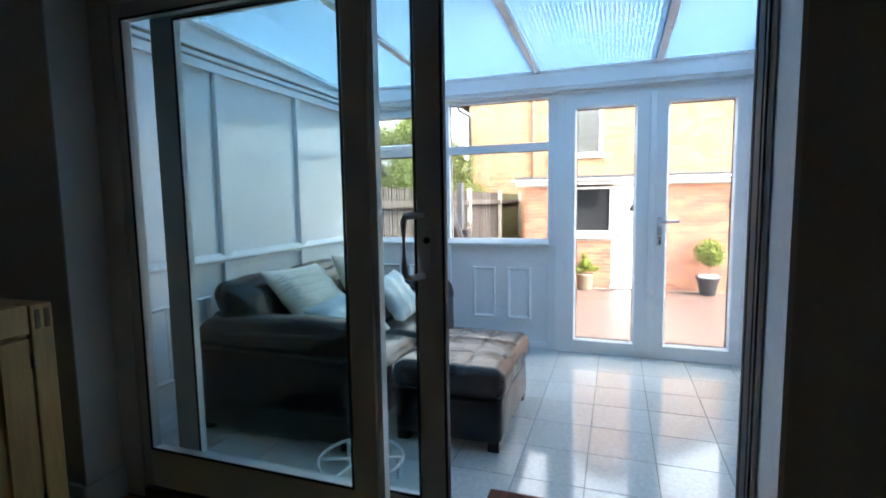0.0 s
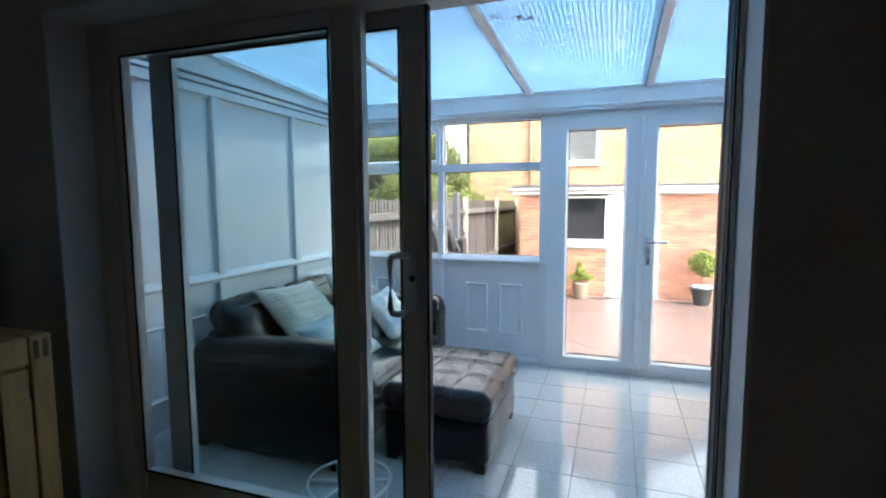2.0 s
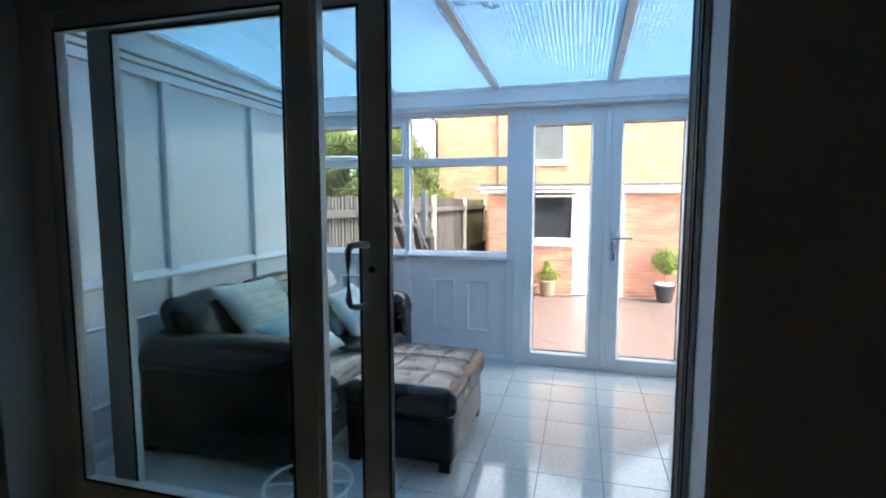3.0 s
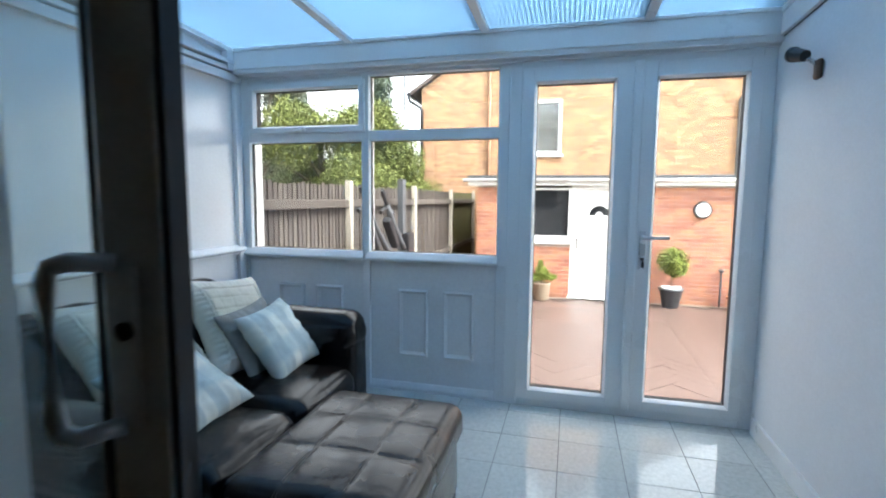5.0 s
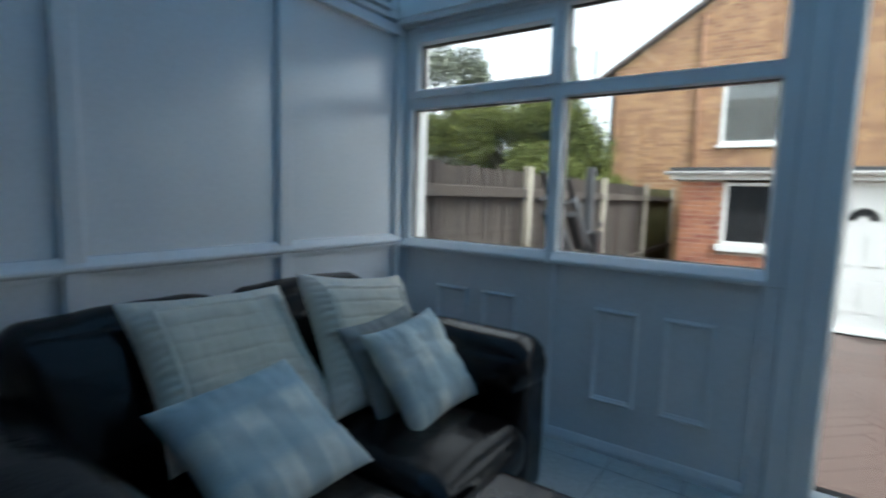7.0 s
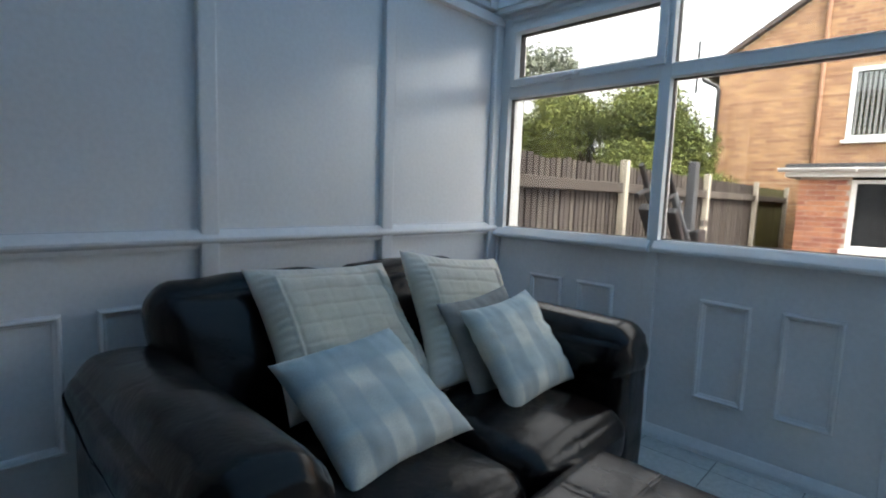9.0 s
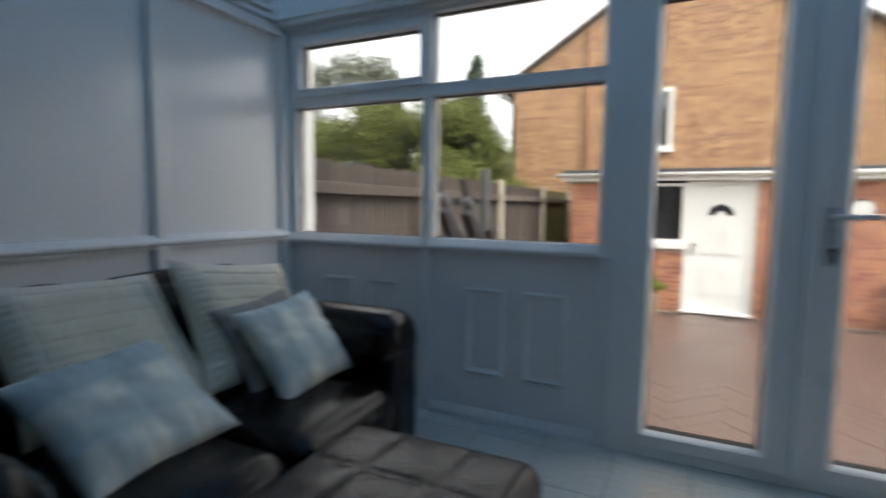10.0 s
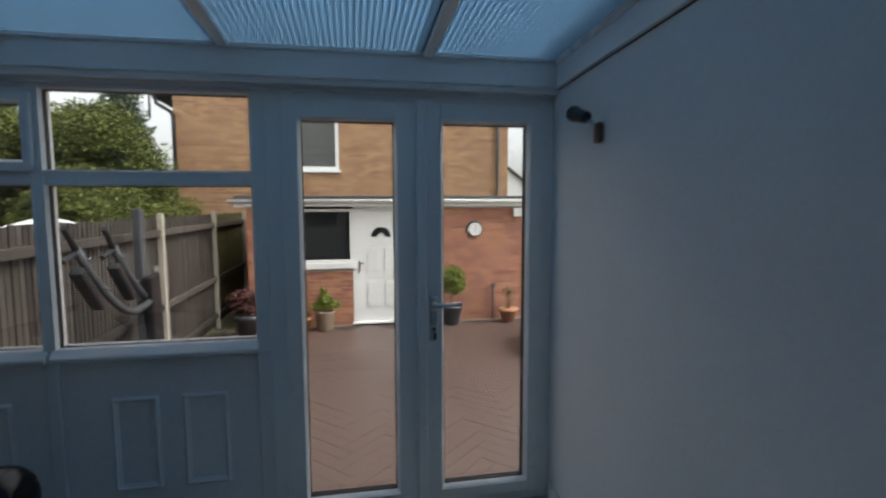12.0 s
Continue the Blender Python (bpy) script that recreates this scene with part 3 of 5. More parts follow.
# French doors
door = tagged(thing("door_1", (0.57, FRONT, 0), "pair of white plastic glazed French doors, closed", "door"), kind="structure")
part("door_frame", boxes((-0.135, -0.06, FRONT - 0.01, FRONT + 0.09, 0, 2.085), (1.185, RIGHT, FRONT - 0.01, FRONT + 0.09, 0, 2.085),
                         (-0.06, 1.185, FRONT - 0.009, FRONT + 0.089, 2.03, 2.085), (-0.06, 1.185, FRONT - 0.009, FRONT + 0.089, 0, 0.05), bevel=0.006), UPVC, door)
part("cover_strip", boxes((0.553, 0.603, FRONT - 0.045, FRONT - 0.021, 0.045, 2.04), bevel=0.01), UPVC, door)
for a0, a1, wl_, wr_ in ((0.028, 0.448, 0.0895, 0.118), (0.694, 1.109, 0.118, 0.078)):
    bm = boxes((a0 - wl_, a0 - 0.02, FRONT - 0.02, FRONT + 0.06, 0.047, 2.033), (a1 + 0.02, a1 + wr_, FRONT - 0.02, FRONT + 0.06, 0.047, 2.033),
               (a0 - 0.02, a1 + 0.02, FRONT - 0.0195, FRONT + 0.0595, 1.957, 2.033), (a0 - 0.02, a1 + 0.02, FRONT - 0.0195, FRONT + 0.0595, 0.047, 0.104), bevel=0.004)
    leaf = part("door_leaf", bm, UPVC, door)
    rim = (a0 - 0.024, a1 + 0.024, 0.1, 1.961, 4.0, 1)
    part("glazing_bead", picture_frame(bmesh.new(), *rim, ((0, 0.066), (0, 0.074), (0.005, 0.075), (0.012, 0.066), (0.019, 0.05), (0.021, 0.042))), UPVC, leaf)
    part("gasket", picture_frame(bmesh.new(), *rim, ((0.0205, 0.044), (0.0225, 0.042), (0.024, 0.005))), GASKET, leaf)
    pane(leaf, a0, a1, 0.124, 1.937)
    if a0 > 0.5:
        bm = boxes((0.618, 0.652, FRONT - 0.034, FRONT - 0.02, 0.885, 1.105), bevel=0.005)
        add_tube(bm, [(0.635, FRONT - 0.03, 1.068), (0.635, FRONT - 0.075, 1.068), (0.66, FRONT - 0.082, 1.068), (0.7, FRONT - 0.082, 1.069), (0.765, FRONT - 0.078, 1.07)], 0.0105)
        part("handle", bm, SILVER, leaf, "brushed steel lever handle", True)
        bm = bmesh.new()
        add_rod(bm, (0.636, FRONT - 0.034, 0.945), (0.636, FRONT - 0.045, 0.945), 0.009)
        add_box(bm, 0.634, 0.638, FRONT - 0.075, FRONT - 0.045, 0.93, 0.952)
        add_box(bm, 0.629, 0.643, FRONT - 0.07, FRONT - 0.066, 0.9, 0.93, bevel=0.001)
        part("key", bm, BLACK, leaf)

# ---- sliding door in the opening ----
slider = tagged(thing("door_2", (-0.436, 1.42, 0), "sliding patio door with off-white frame, slid open behind its fixed half", "door"), kind="structure")
part("door_frame", boxes((OPEN_L + 0.012, -1.561, 1.34, 1.402, 0.005, OPEN_T - 0.012), (OPEN_L + 0.0125, -1.641, 1.4025, 1.5, 0.005, OPEN_T - 0.0125), (0.686, OPEN_R - 0.012, 1.36, 1.5, 0.005, OPEN_T - 0.012),
                         (-1.561, 0.686, 1.342, 1.498, 2.037, OPEN_T - 0.012), bevel=0.004), FRAMEWOOD, slider)
# black strips on the jamb stand in for the shade in its track grooves
part("jamb_groove_shade", boxes((0.68, 0.6855, 1.365, 1.385, 0.05, 2.032), (0.68, 0.6855, 1.40, 1.46, 0.05, 2.032), (0.68, 0.6855, 1.475, 1.495, 0.05, 2.032)), GASKET, slider)
part("track", boxes((-1.561, 0.686, 1.342, 1.498, 0.005, 0.05), (-1.561, 0.686, 1.43, 1.436, 0.05, 0.064), (-1.561, 0.686, 1.376, 1.382, 0.05, 0.058)), CHROME, slider)
fixed = part("fixed_panel", boxes((-1.56, -1.511, 1.35, 1.4, 0.06, 2.032), (-0.541, -0.446, 1.35, 1.4, 0.06, 2.032), (-1.511, -0.541, 1.351, 1.399, 0.06, 0.225), (-1.511, -0.541, 1.351, 1.399, 1.974, 2.032), bevel=0.005), FRAMEWOOD, slider)
part("gasket", bead(bmesh.new(), -1.503, -0.549, 0.233, 1.966, 0.009, 1.346, 1.3505, 0), GASKET, fixed)
pane(fixed, -1.511, -0.541, 0.225, 1.974, 1.376)
part("edge_strip", boxes((-0.4455, -0.426, 1.36, 1.398, 0.06, 2.032)), UPVC, fixed)
slid = part("sliding_panel", boxes((-1.433, -1.316, 1.414, 1.453, 0.07, 2.032), (-0.308, -0.22, 1.414, 1.453, 0.07, 2.032), (-1.316, -0.308, 1.415, 1.452, 0.07, 0.2), (-1.316, -0.308, 1.415, 1.452, 1.969, 2.032), bevel=0.005), FRAMEWOOD, slider)
part("gasket", bead(bmesh.new(), -1.308, -0.316, 0.208, 1.961, 0.009, 1.4105, 1.4145, 0), GASKET, slid)
part("seal", boxes((-0.2195, -0.21, 1.418, 1.448, 0.07, 2.032)), GASKET, slid)
pane(slid, -1.316, -0.308, 0.2, 1.969, 1.434)
bm = boxes((-0.294, -0.254, 1.4065, 1.414, 1.0, 1.2), bevel=0.003)
add_tube(bm, [(-0.281, 1.41, 1.2), (-0.311, 1.375, 1.204), (-0.328, 1.368, 1.198), (-0.334, 1.365, 1.18), (-0.334, 1.365, 1.02), (-0.328, 1.368, 1.002), (-0.311, 1.375, 0.996), (-0.281, 1.41, 1.0)], 0.0115)
part("handle", bm, PALEGREY, slid, "pale grey pull handle with a lock plate", True)
part("lock_barrel", add_rod(bmesh.new(), (-0.268, 1.408, 1.12), (-0.268, 1.4, 1.12), 0.011), BLACK, slid)


# ---- sunroom: sofa ----
sofa = thing("sofa", (-1.33, 2.7, 0), "dark brown leather two-seat sofa with padded arms", "sofa")
SX0, SX1, SY0, SY1 = -1.93, -0.83, 1.88, 3.52
part("base", soft_box(bmesh.new(), ((SX0 + SX1) / 2 - 0.02, (SY0 + SY1) / 2, 0.17), (SX1 - SX0 - 0.06, SY1 - SY0 - 0.06, 0.26), 0.03, cuts=8), LEATHER, sofa, smooth=True)
for k in (0, 1):
    y = 2.425 if k == 0 else 2.975
    part("seat_cushion", soft_box(bmesh.new(), (-1.135, y, 0.315), (0.65, 0.545, 0.19), 0.07, (0.015, 0.0, 0.03), cuts=26, wrinkle=0.007, seed=k * 3.1), LEATHER, sofa, smooth=True)
    part("piping", add_tube(bmesh.new(), [(-0.83, y - 0.25, 0.295), (-0.822, y - 0.12, 0.29), (-0.82, y, 0.288), (-0.822, y + 0.12, 0.29), (-0.83, y + 0.25, 0.295)], 0.004, 6), SEAM, sofa)

    def lean(p, u):
        p.x -= (p.z + 0.1) * 0.42
        return p

    part("back_cushion", soft_box(bmesh.new(), (-1.70, 3.11 if k else 2.42, 0.575), (0.2, 0.71 if k else 0.68, 0.43), 0.095, (0.04, 0.0, 0.02), cuts=26, wrinkle=0.010, seed=5 + k * 2.3, shape=lean), LEATHER, sofa, smooth=True)
part("back_frame", soft_box(bmesh.new(), (-1.86, 2.76, 0.34), (0.16, SY1 - SY0 - 0.36, 0.58), 0.06, cuts=10), LEATHER, sofa, smooth=True)
for k, (y0, y1) in enumerate(((SY0, 2.15), (3.25, SY1))):
    def sag(p, u):
        p.z -= 0.035 * (1 - u.x) * 0.5 if u.z > 0 else 0
        p.z += 0.03 * math.cos(u.y * 1.4) if u.z > 0.6 else 0
        return p

    part("arm", soft_box(bmesh.new(), (-1.35, (y0 + y1) / 2, 0.29), (1.0, y1 - y0 - 0.04, 0.50), 0.06, cuts=24, wrinkle=0.005, seed=k * 7.0), LEATHER, sofa, smooth=True)
    part("arm_pad", soft_box(bmesh.new(), (-1.348, (y0 + y1) / 2, 0.535), (1.0, y1 - y0 + 0.01, 0.19), 0.09, (0.0, 0.015, 0.02), cuts=32, wrinkle=0.009, seed=11 + k * 4.0, shape=sag), LEATHER, sofa, smooth=True)
for x in (SX0 + 0.1, SX1 - 0.1):
    for y in (SY0 + 0.1, SY1 - 0.1):
        part("foot", boxes((x - 0.035, x + 0.035, y - 0.035, y + 0.035, 0, 0.06), bevel=0.005), BLACK, sofa)

# ---- sunroom: ottoman ----
ottoman = thing("ottoman", (-0.5, 2.52, 0), "dark brown leather ottoman with a stitched quilted top", "ottoman")
OX0, OX1, OY0, OY1 = -0.78, -0.17, 2.13, 2.93
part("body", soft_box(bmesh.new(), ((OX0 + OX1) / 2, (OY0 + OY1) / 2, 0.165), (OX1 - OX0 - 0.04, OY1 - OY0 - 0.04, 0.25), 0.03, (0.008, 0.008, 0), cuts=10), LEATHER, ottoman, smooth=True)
NX, NY = 3, 3


def quilt(p, u):
    if u.z > 0.2:
        fx, fy = (u.x + 1) / 2 * NX, (u.y + 1) / 2 * NY
        edge = min(1.0, 3.0 * (1 - max(abs(u.x), abs(u.y))) + 0.15) * max(u.z, 0)
        sx = abs(math.sin(math.pi * fx)) if 0.6 < fx < NX - 0.6 else 1.0
        sy = abs(math.sin(math.pi * fy)) if 0.6 < fy < NY - 0.6 else 1.0
        sx, sy = max(sx, 0.0), max(sy, 0.0)
        p.z += 0.009 * edge * ((sx ** 0.3) * (sy ** 0.4) - 0.7)
        pucker = math.exp(-min(sx, sy) * 5)
        p.z += 0.0025 * pucker * edge * noise.noise(Vector((u.x * 22, u.y * 22, 3)))
    return p


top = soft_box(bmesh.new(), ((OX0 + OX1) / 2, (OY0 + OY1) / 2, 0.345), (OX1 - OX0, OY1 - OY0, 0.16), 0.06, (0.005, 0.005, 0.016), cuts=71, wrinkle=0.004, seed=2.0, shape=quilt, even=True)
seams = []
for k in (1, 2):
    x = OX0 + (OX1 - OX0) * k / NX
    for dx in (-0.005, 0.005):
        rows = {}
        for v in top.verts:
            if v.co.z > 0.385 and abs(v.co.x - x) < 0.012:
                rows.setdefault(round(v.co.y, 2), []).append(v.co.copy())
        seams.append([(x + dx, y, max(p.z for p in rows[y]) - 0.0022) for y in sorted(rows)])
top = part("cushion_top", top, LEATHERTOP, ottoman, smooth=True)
for points in seams:
    part("seam", add_tube(bmesh.new(), points, 0.0014, 6), SEAM, top)
for x in (OX0 + 0.06, OX1 - 0.06):
    for y in (OY0 + 0.06, OY1 - 0.06):
        part("foot", boxes((x - 0.03, x + 0.03, y - 0.03, y + 0.03, 0, 0.05), bevel=0.004), BLACK, ottoman)


# ---- cushions ----
def cloth(name, colours, bands, plaid=False):
    """Woven cloth with soft washed bands of colour across it."""
    m = material(name, colours[0], 0.92, second=colours[1], scale=6, fine=260, vary=0.1, bump=0.1, bump_scale=420)
    n, l = m.node_tree.nodes, m.node_tree.links
    b = n["Principled BSDF"]
    src = b.inputs["Base Color"].links[0].from_socket
    co, sep, no, add, wave, mix = (n.new(k) for k in ("ShaderNodeTexCoord", "ShaderNodeSeparateXYZ", "ShaderNodeTexNoise", "ShaderNodeMath", "ShaderNodeValToRGB", "ShaderNodeMix"))
    l.new(co.outputs["Object"], sep.inputs[0]), l.new(co.outputs["Object"], no.inputs["Vector"])
    no.inputs["Scale"].default_value = 5
    mul = n.new("ShaderNodeMath")
    mul.operation = "MULTIPLY_ADD"
    mul.inputs[1].default_value, mul.inputs[2].default_value = 0.014, 0.045
    l.new(no.outputs["Fac"], mul.inputs[0])
    l.new(sep.outputs["Y"], add.inputs[0]), l.new(mul.outputs[0], add.inputs[1])
    sc = n.new("ShaderNodeMapRange")
    sc.inputs["From Min"].default_value, sc.inputs["From Max"].default_value = -0.2, 0.32
    l.new(add.outputs[0], sc.inputs["Value"]), l.new(sc.outputs[0], wave.inputs[0])
    r = wave.color_ramp
    r.elements[0].position, r.elements[0].color = bands[0][0], (*bands[0][1], 1)
    r.elements[1].position, r.elements[1].color = bands[-1][0], (*bands[-1][1], 1)
    for pos, c in bands[1:-1]:
        r.elements.new(pos).color = (*c, 1)
    mix.data_type, mix.blend_type = "RGBA", "MULTIPLY"
    mix.inputs["Factor"].default_value = 1.0
    l.new(src, mix.inputs["A"]), l.new(wave.outputs[0], mix.inputs["B"])
    out = mix.outputs["Result"]
    if plaid:
        wv, rp, mx = n.new("ShaderNodeMath"), n.new("ShaderNodeMapRange"), n.new("ShaderNodeMix")
        wv.operation = "SINE"
        ml = n.new("ShaderNodeMath")
        ml.operation, ml.inputs[1].default_value = "MULTIPLY", 48.0
        l.new(sep.outputs["X"], ml.inputs[0]), l.new(ml.outputs[0], wv.inputs[0])
        rp.inputs["From Min"].default_value, rp.inputs["From Max"].default_value = -0.2, 0.2
        l.new(wv.outputs[0], rp.inputs["Value"]), l.new(rp.outputs[0], mx.inputs["Factor"])
        mx.data_type, mx.blend_type = "RGBA", "MIX"
        mx.inputs["B"].default_value = (0.36, 0.46, 0.49, 1)
        sm = n.new("ShaderNodeMath")
        sm.operation, sm.inputs[1].default_value = "MULTIPLY", 0.5
        l.new(rp.outputs[0], sm.inputs[0]), l.new(sm.outputs[0], mx.inputs["Factor"])
        l.new(out, mx.inputs["A"])
        out = mx.outputs["Result"]
    l.new(out, b.inputs["Base Color"])
    return m


BLUECLOTH = cloth("washed_blue_cloth", ((0.84, 0.83, 0.78), (0.74, 0.75, 0.72)), ((0.0, (0.95, 0.97, 0.94)), (0.28, (1.0, 1.0, 0.95)), (0.34, (0.72, 0.82, 0.84)), (0.46, (0.76, 0.84, 0.85)), (0.52, (0.97, 0.98, 0.94)), (0.60, (0.92, 0.96, 0.93)), (0.66, (0.56, 0.70, 0.78)), (0.80, (0.60, 0.73, 0.80)), (0.86, (0.88, 0.93, 0.92)), (1.0, (0.72, 0.81, 0.85))), True)
AQUACLOTH = cloth("washed_aqua_cloth", ((0.84, 0.83, 0.78), (0.74, 0.75, 0.71)), ((0.0, (0.95, 0.97, 0.94)), (0.26, (0.95, 0.97, 0.94)), (0.32, (0.7, 0.8, 0.83)), (0.44, (0.72, 0.82, 0.84)), (0.5, (0.98, 1.0, 0.96)), (0.68, (0.95, 0.98, 0.95)), (0.74, (0.74, 0.83, 0.85)), (1.0, (0.98, 0.97, 0.94))), True)
QUILTCLOTH = cloth("pale_quilted_cloth", ((0.86, 0.80, 0.71), (0.74, 0.70, 0.62)), ((0.0, (1.0, 0.99, 0.97)), (0.16, (0.98, 0.97, 0.95)), (0.22, (0.80, 0.81, 0.76)), (0.55, (0.75, 0.77, 0.71)), (0.78, (0.82, 0.82, 0.78)), (0.84, (0.98, 0.97, 0.94)), (1.0, (1.0, 0.98, 0.95))))


def cushion(size, thick, at, yaw, lean_back, spin, mat, label, quilted=0, seed=0.0):
    """A square cushion with drawn-in sides and pointed corners; it stands on its lower edge, faces yaw and leans back."""
    bm = bmesh.new()
    n = 96 if quilted else 64
    grid = {}
    for side in (1, -1):
        for i in range(n + 1):
            for j in range(n + 1):
                u, v = 2 * i / n - 1, 2 * j / n - 1
                rim = i in (0, n) or j in (0, n)
                if rim and side == -1:
                    grid[side, i, j] = grid[1, i, j]
                    continue
                x = u * size / 2 * (1 - 0.09 * (1 - v * v) * abs(u))
                y = v * size / 2 * (1 - 0.09 * (1 - u * u) * abs(v))
                h = ((1 - u ** 4) * (1 - v ** 4)) ** 0.55 * thick / 2
                w = Vector((u * 2 + seed, v * 2 - seed, side))
                h *= 1 + 0.14 * noise.noise(w * 1.1) + 0.025 * noise.noise(w * 3.1)
                h += (1 - max(abs(u), abs(v)) ** 6) * (0.006 * noise.noise(Vector((u * 1.6 + seed, v * 3.2 + u, side))) + 0.0012 * noise.noise(Vector((u * 5 + seed, v * 11, side))))
                e = max(abs(u), abs(v))
                fold = u if abs(v) > abs(u) else v
                h += e ** 3 * (1 - e ** 8) * 0.014 * noise.noise(Vector((fold * 5.5 + seed, e * 1.2, side * 2 + (1 if abs(v) > abs(u) else 5))))
                if quilted:
                    b = max(abs(u), abs(v))
                    ro = sum(math.exp(-((v - c + 0.02 * noise.noise(Vector((u * 3, c * 9, seed)))) / 0.022) ** 2) for c in (-0.48, -0.24, 0.0, 0.24, 0.48))
                    co = sum(math.exp(-((u - c) / 0.03) ** 2) for c in (-0.45, -0.15, 0.15, 0.45))
                    g = (0.006 * ro + 0.0016 * co) if b < 0.70 else 0.0
                    g -= 0.007 * math.exp(-((b - 0.75) / 0.018) ** 2)
                    g += 0.006 * math.exp(-((b - 0.715) / 0.02) ** 2)
                    along = u if abs(v) > abs(u) else v
                    pleat = 1.0 if abs(u) > abs(v) else 0.35
                    g += pleat * 0.0042 * math.sin(along * 58 + 2 * noise.noise(Vector((u * 4, v * 4, seed)))) * (b > 0.76)
                    h -= g * (1 - b ** 10)
                grid[side, i, j] = bm.verts.new((x, y, side * max(h, 0)))
    for side in (1, -1):
        for i in range(n):
            for j in range(n):
                q = [grid[side, i, j], grid[side, i + 1, j], grid[side, i + 1, j + 1], grid[side, i, j + 1]]
                bm.faces.new(q if side == 1 else q[::-1])
    ob = part("cushion", bm, mat, smooth=True)
    ob.matrix_world = Matrix.Translation(at) @ Matrix.Rotation(radians(yaw), 4, "Z") @ Matrix.Rotation(radians(90 - lean_back), 4, "X") @ Matrix.Rotation(radians(spin), 4, "Z") @ Matrix.Translation((0, 0, 0))
    return tagged(ob, label, "cushion", "cushions on the sofa")


cushion(0.525, 0.14, (-1.395, 3.075, 0.635), 90, 32, -8, QUILTCLOTH, "large pale cream cushion with stitched border on the dark sofa back", 3, 1.0)
cushion(0.55, 0.15, (-1.53, 2.60, 0.635), 87, 46, -2, QUILTCLOTH, "large pale cream cushion with pleated border behind a blue one", 3, 4.0)
cushion(0.36, 0.08, (-1.262, 3.055, 0.578), 84, 31, 6, GREYCLOTH, "small grey cushion half hidden behind a pale blue one", 0, 7.0)
cushion(0.375, 0.13, (-1.15, 3.075, 0.575), 86, 36, 6, AQUACLOTH, "small pale blue washed cushion resting on the sofa seat", 0, 9.0)
cushion(0.42, 0.13, (-1.205, 2.475, 0.535), 84, 58, 8, BLUECLOTH, "blue and grey checked cushion tilted on the sofa seat", 0, 12.0)

# ---- spotlight on the right wall ----
spot = thing("wall_spotlight", (1.25, 3.45, 1.84), "small bronze wall spotlight with a tilted black head", "wall light")
part("wall_plate", soft_box(bmesh.new(), (1.238, 3.45, 1.84), (0.024, 0.05, 0.085), 0.012, cuts=6, wrinkle=0), RUSTY, spot, smooth=True)
part("arm", add_tube(bmesh.new(), [(1.23, 3.45, 1.86), (1.205, 3.455, 1.885), (1.19, 3.47, 1.89)], 0.009), CHROME, spot, smooth=True)
bm = bmesh.new()
add_rod(bm, (1.19, 3.46, 1.9), (1.175, 3.53, 1.925), 0.024, 0.03, 20)
add_rod(bm, (1.175, 3.53, 1.925), (1.171, 3.548, 1.931), 0.033, 0.033, 20)
part("head", bm, BLACK, spot, "black lamp head")

# ---- round plant stand and mat by the sliding door ----
stand = thing("plant_stand", (-0.742, 1.755, 0), "round white metal plant stand with spokes, on the tiled floor", "plant stand")
SC = Vector((-0.742, 1.755, 0.1))
bm = bmesh.new()
ring = [SC + Vector((0.19 * math.cos(a), 0.19 * math.sin(a), 0)) for a in np.linspace(0, math.tau, 49)]
part("ring", add_tube(bm, ring, 0.008, 8), WHITEPAINT, stand, smooth=True)
part("hub", add_lathe(bmesh.new(), [(0.045, -0.012), (0.05, 0.0), (0.045, 0.008), (0.01, 0.012)], SC), WHITEPAINT, stand, smooth=True)
for k in range(6):
    a = k * math.tau / 6 + 0.35
    d = Vector((math.cos(a), math.sin(a), 0))
    part("spoke", add_rod(bmesh.new(), SC + d * 0.045, SC + d * 0.188, 0.0075, sides=8), WHITEPAINT, stand)
for k in range(3):
    a = k * math.tau / 3 + 0.35
    p = SC + Vector((0.165 * math.cos(a), 0.165 * math.sin(a), 0))
    part("foot", add_rod(bmesh.new(), p, (p.x, p.y, 0), 0.008, sides=8), WHITEPAINT, stand)
mat_ = thing("door_mat", (0.2, 1.68, 0), "red-brown striped door mat on the tiles by the sliding door", "mat")
part("mat_body", soft_box(bmesh.new(), (0.215, 1.68, 0.008), (0.76, 0.33, 0.016), 0.008, cuts=10, wrinkle=0.002), MATRED, mat_, smooth=True)

# ---- dark room: oak sideboard and what stands on it ----
side = thing("sideboard", (-1.83, 0.4, 0), "oak sideboard with panelled doors against the dark wall", "sideboard")
CX, CY0, CY1, CZ = -1.545, -0.55, 1.035, 0.92
part("body", boxes((-2.08, CX - 0.03, CY0 + 0.02, CY1 - 0.02, 0.08, CZ - 0.1)), OAK, side)
part("top", boxes((-2.09, CX - 0.002, CY0 + 0.002, CY1 - 0.075, CZ - 0.1, CZ), (-2.09, CX - 0.072, CY1 - 0.074, CY1, CZ - 0.1, CZ - 0.001), bevel=0.006), OAK, side)
for y0 in (CY1 - 0.07, CY0):
    post = part("post", boxes((CX - 0.07, CX, y0, y0 + 0.07, 0, CZ), bevel=0.006), OAK, side)
    for dy in (0.012, 0.042):
        part("joint_end", boxes((CX - 0.002, CX + 0.0025, y0 + dy, y0 + dy + 0.016, CZ - 0.085, CZ - 0.018)), OAKEND, post)
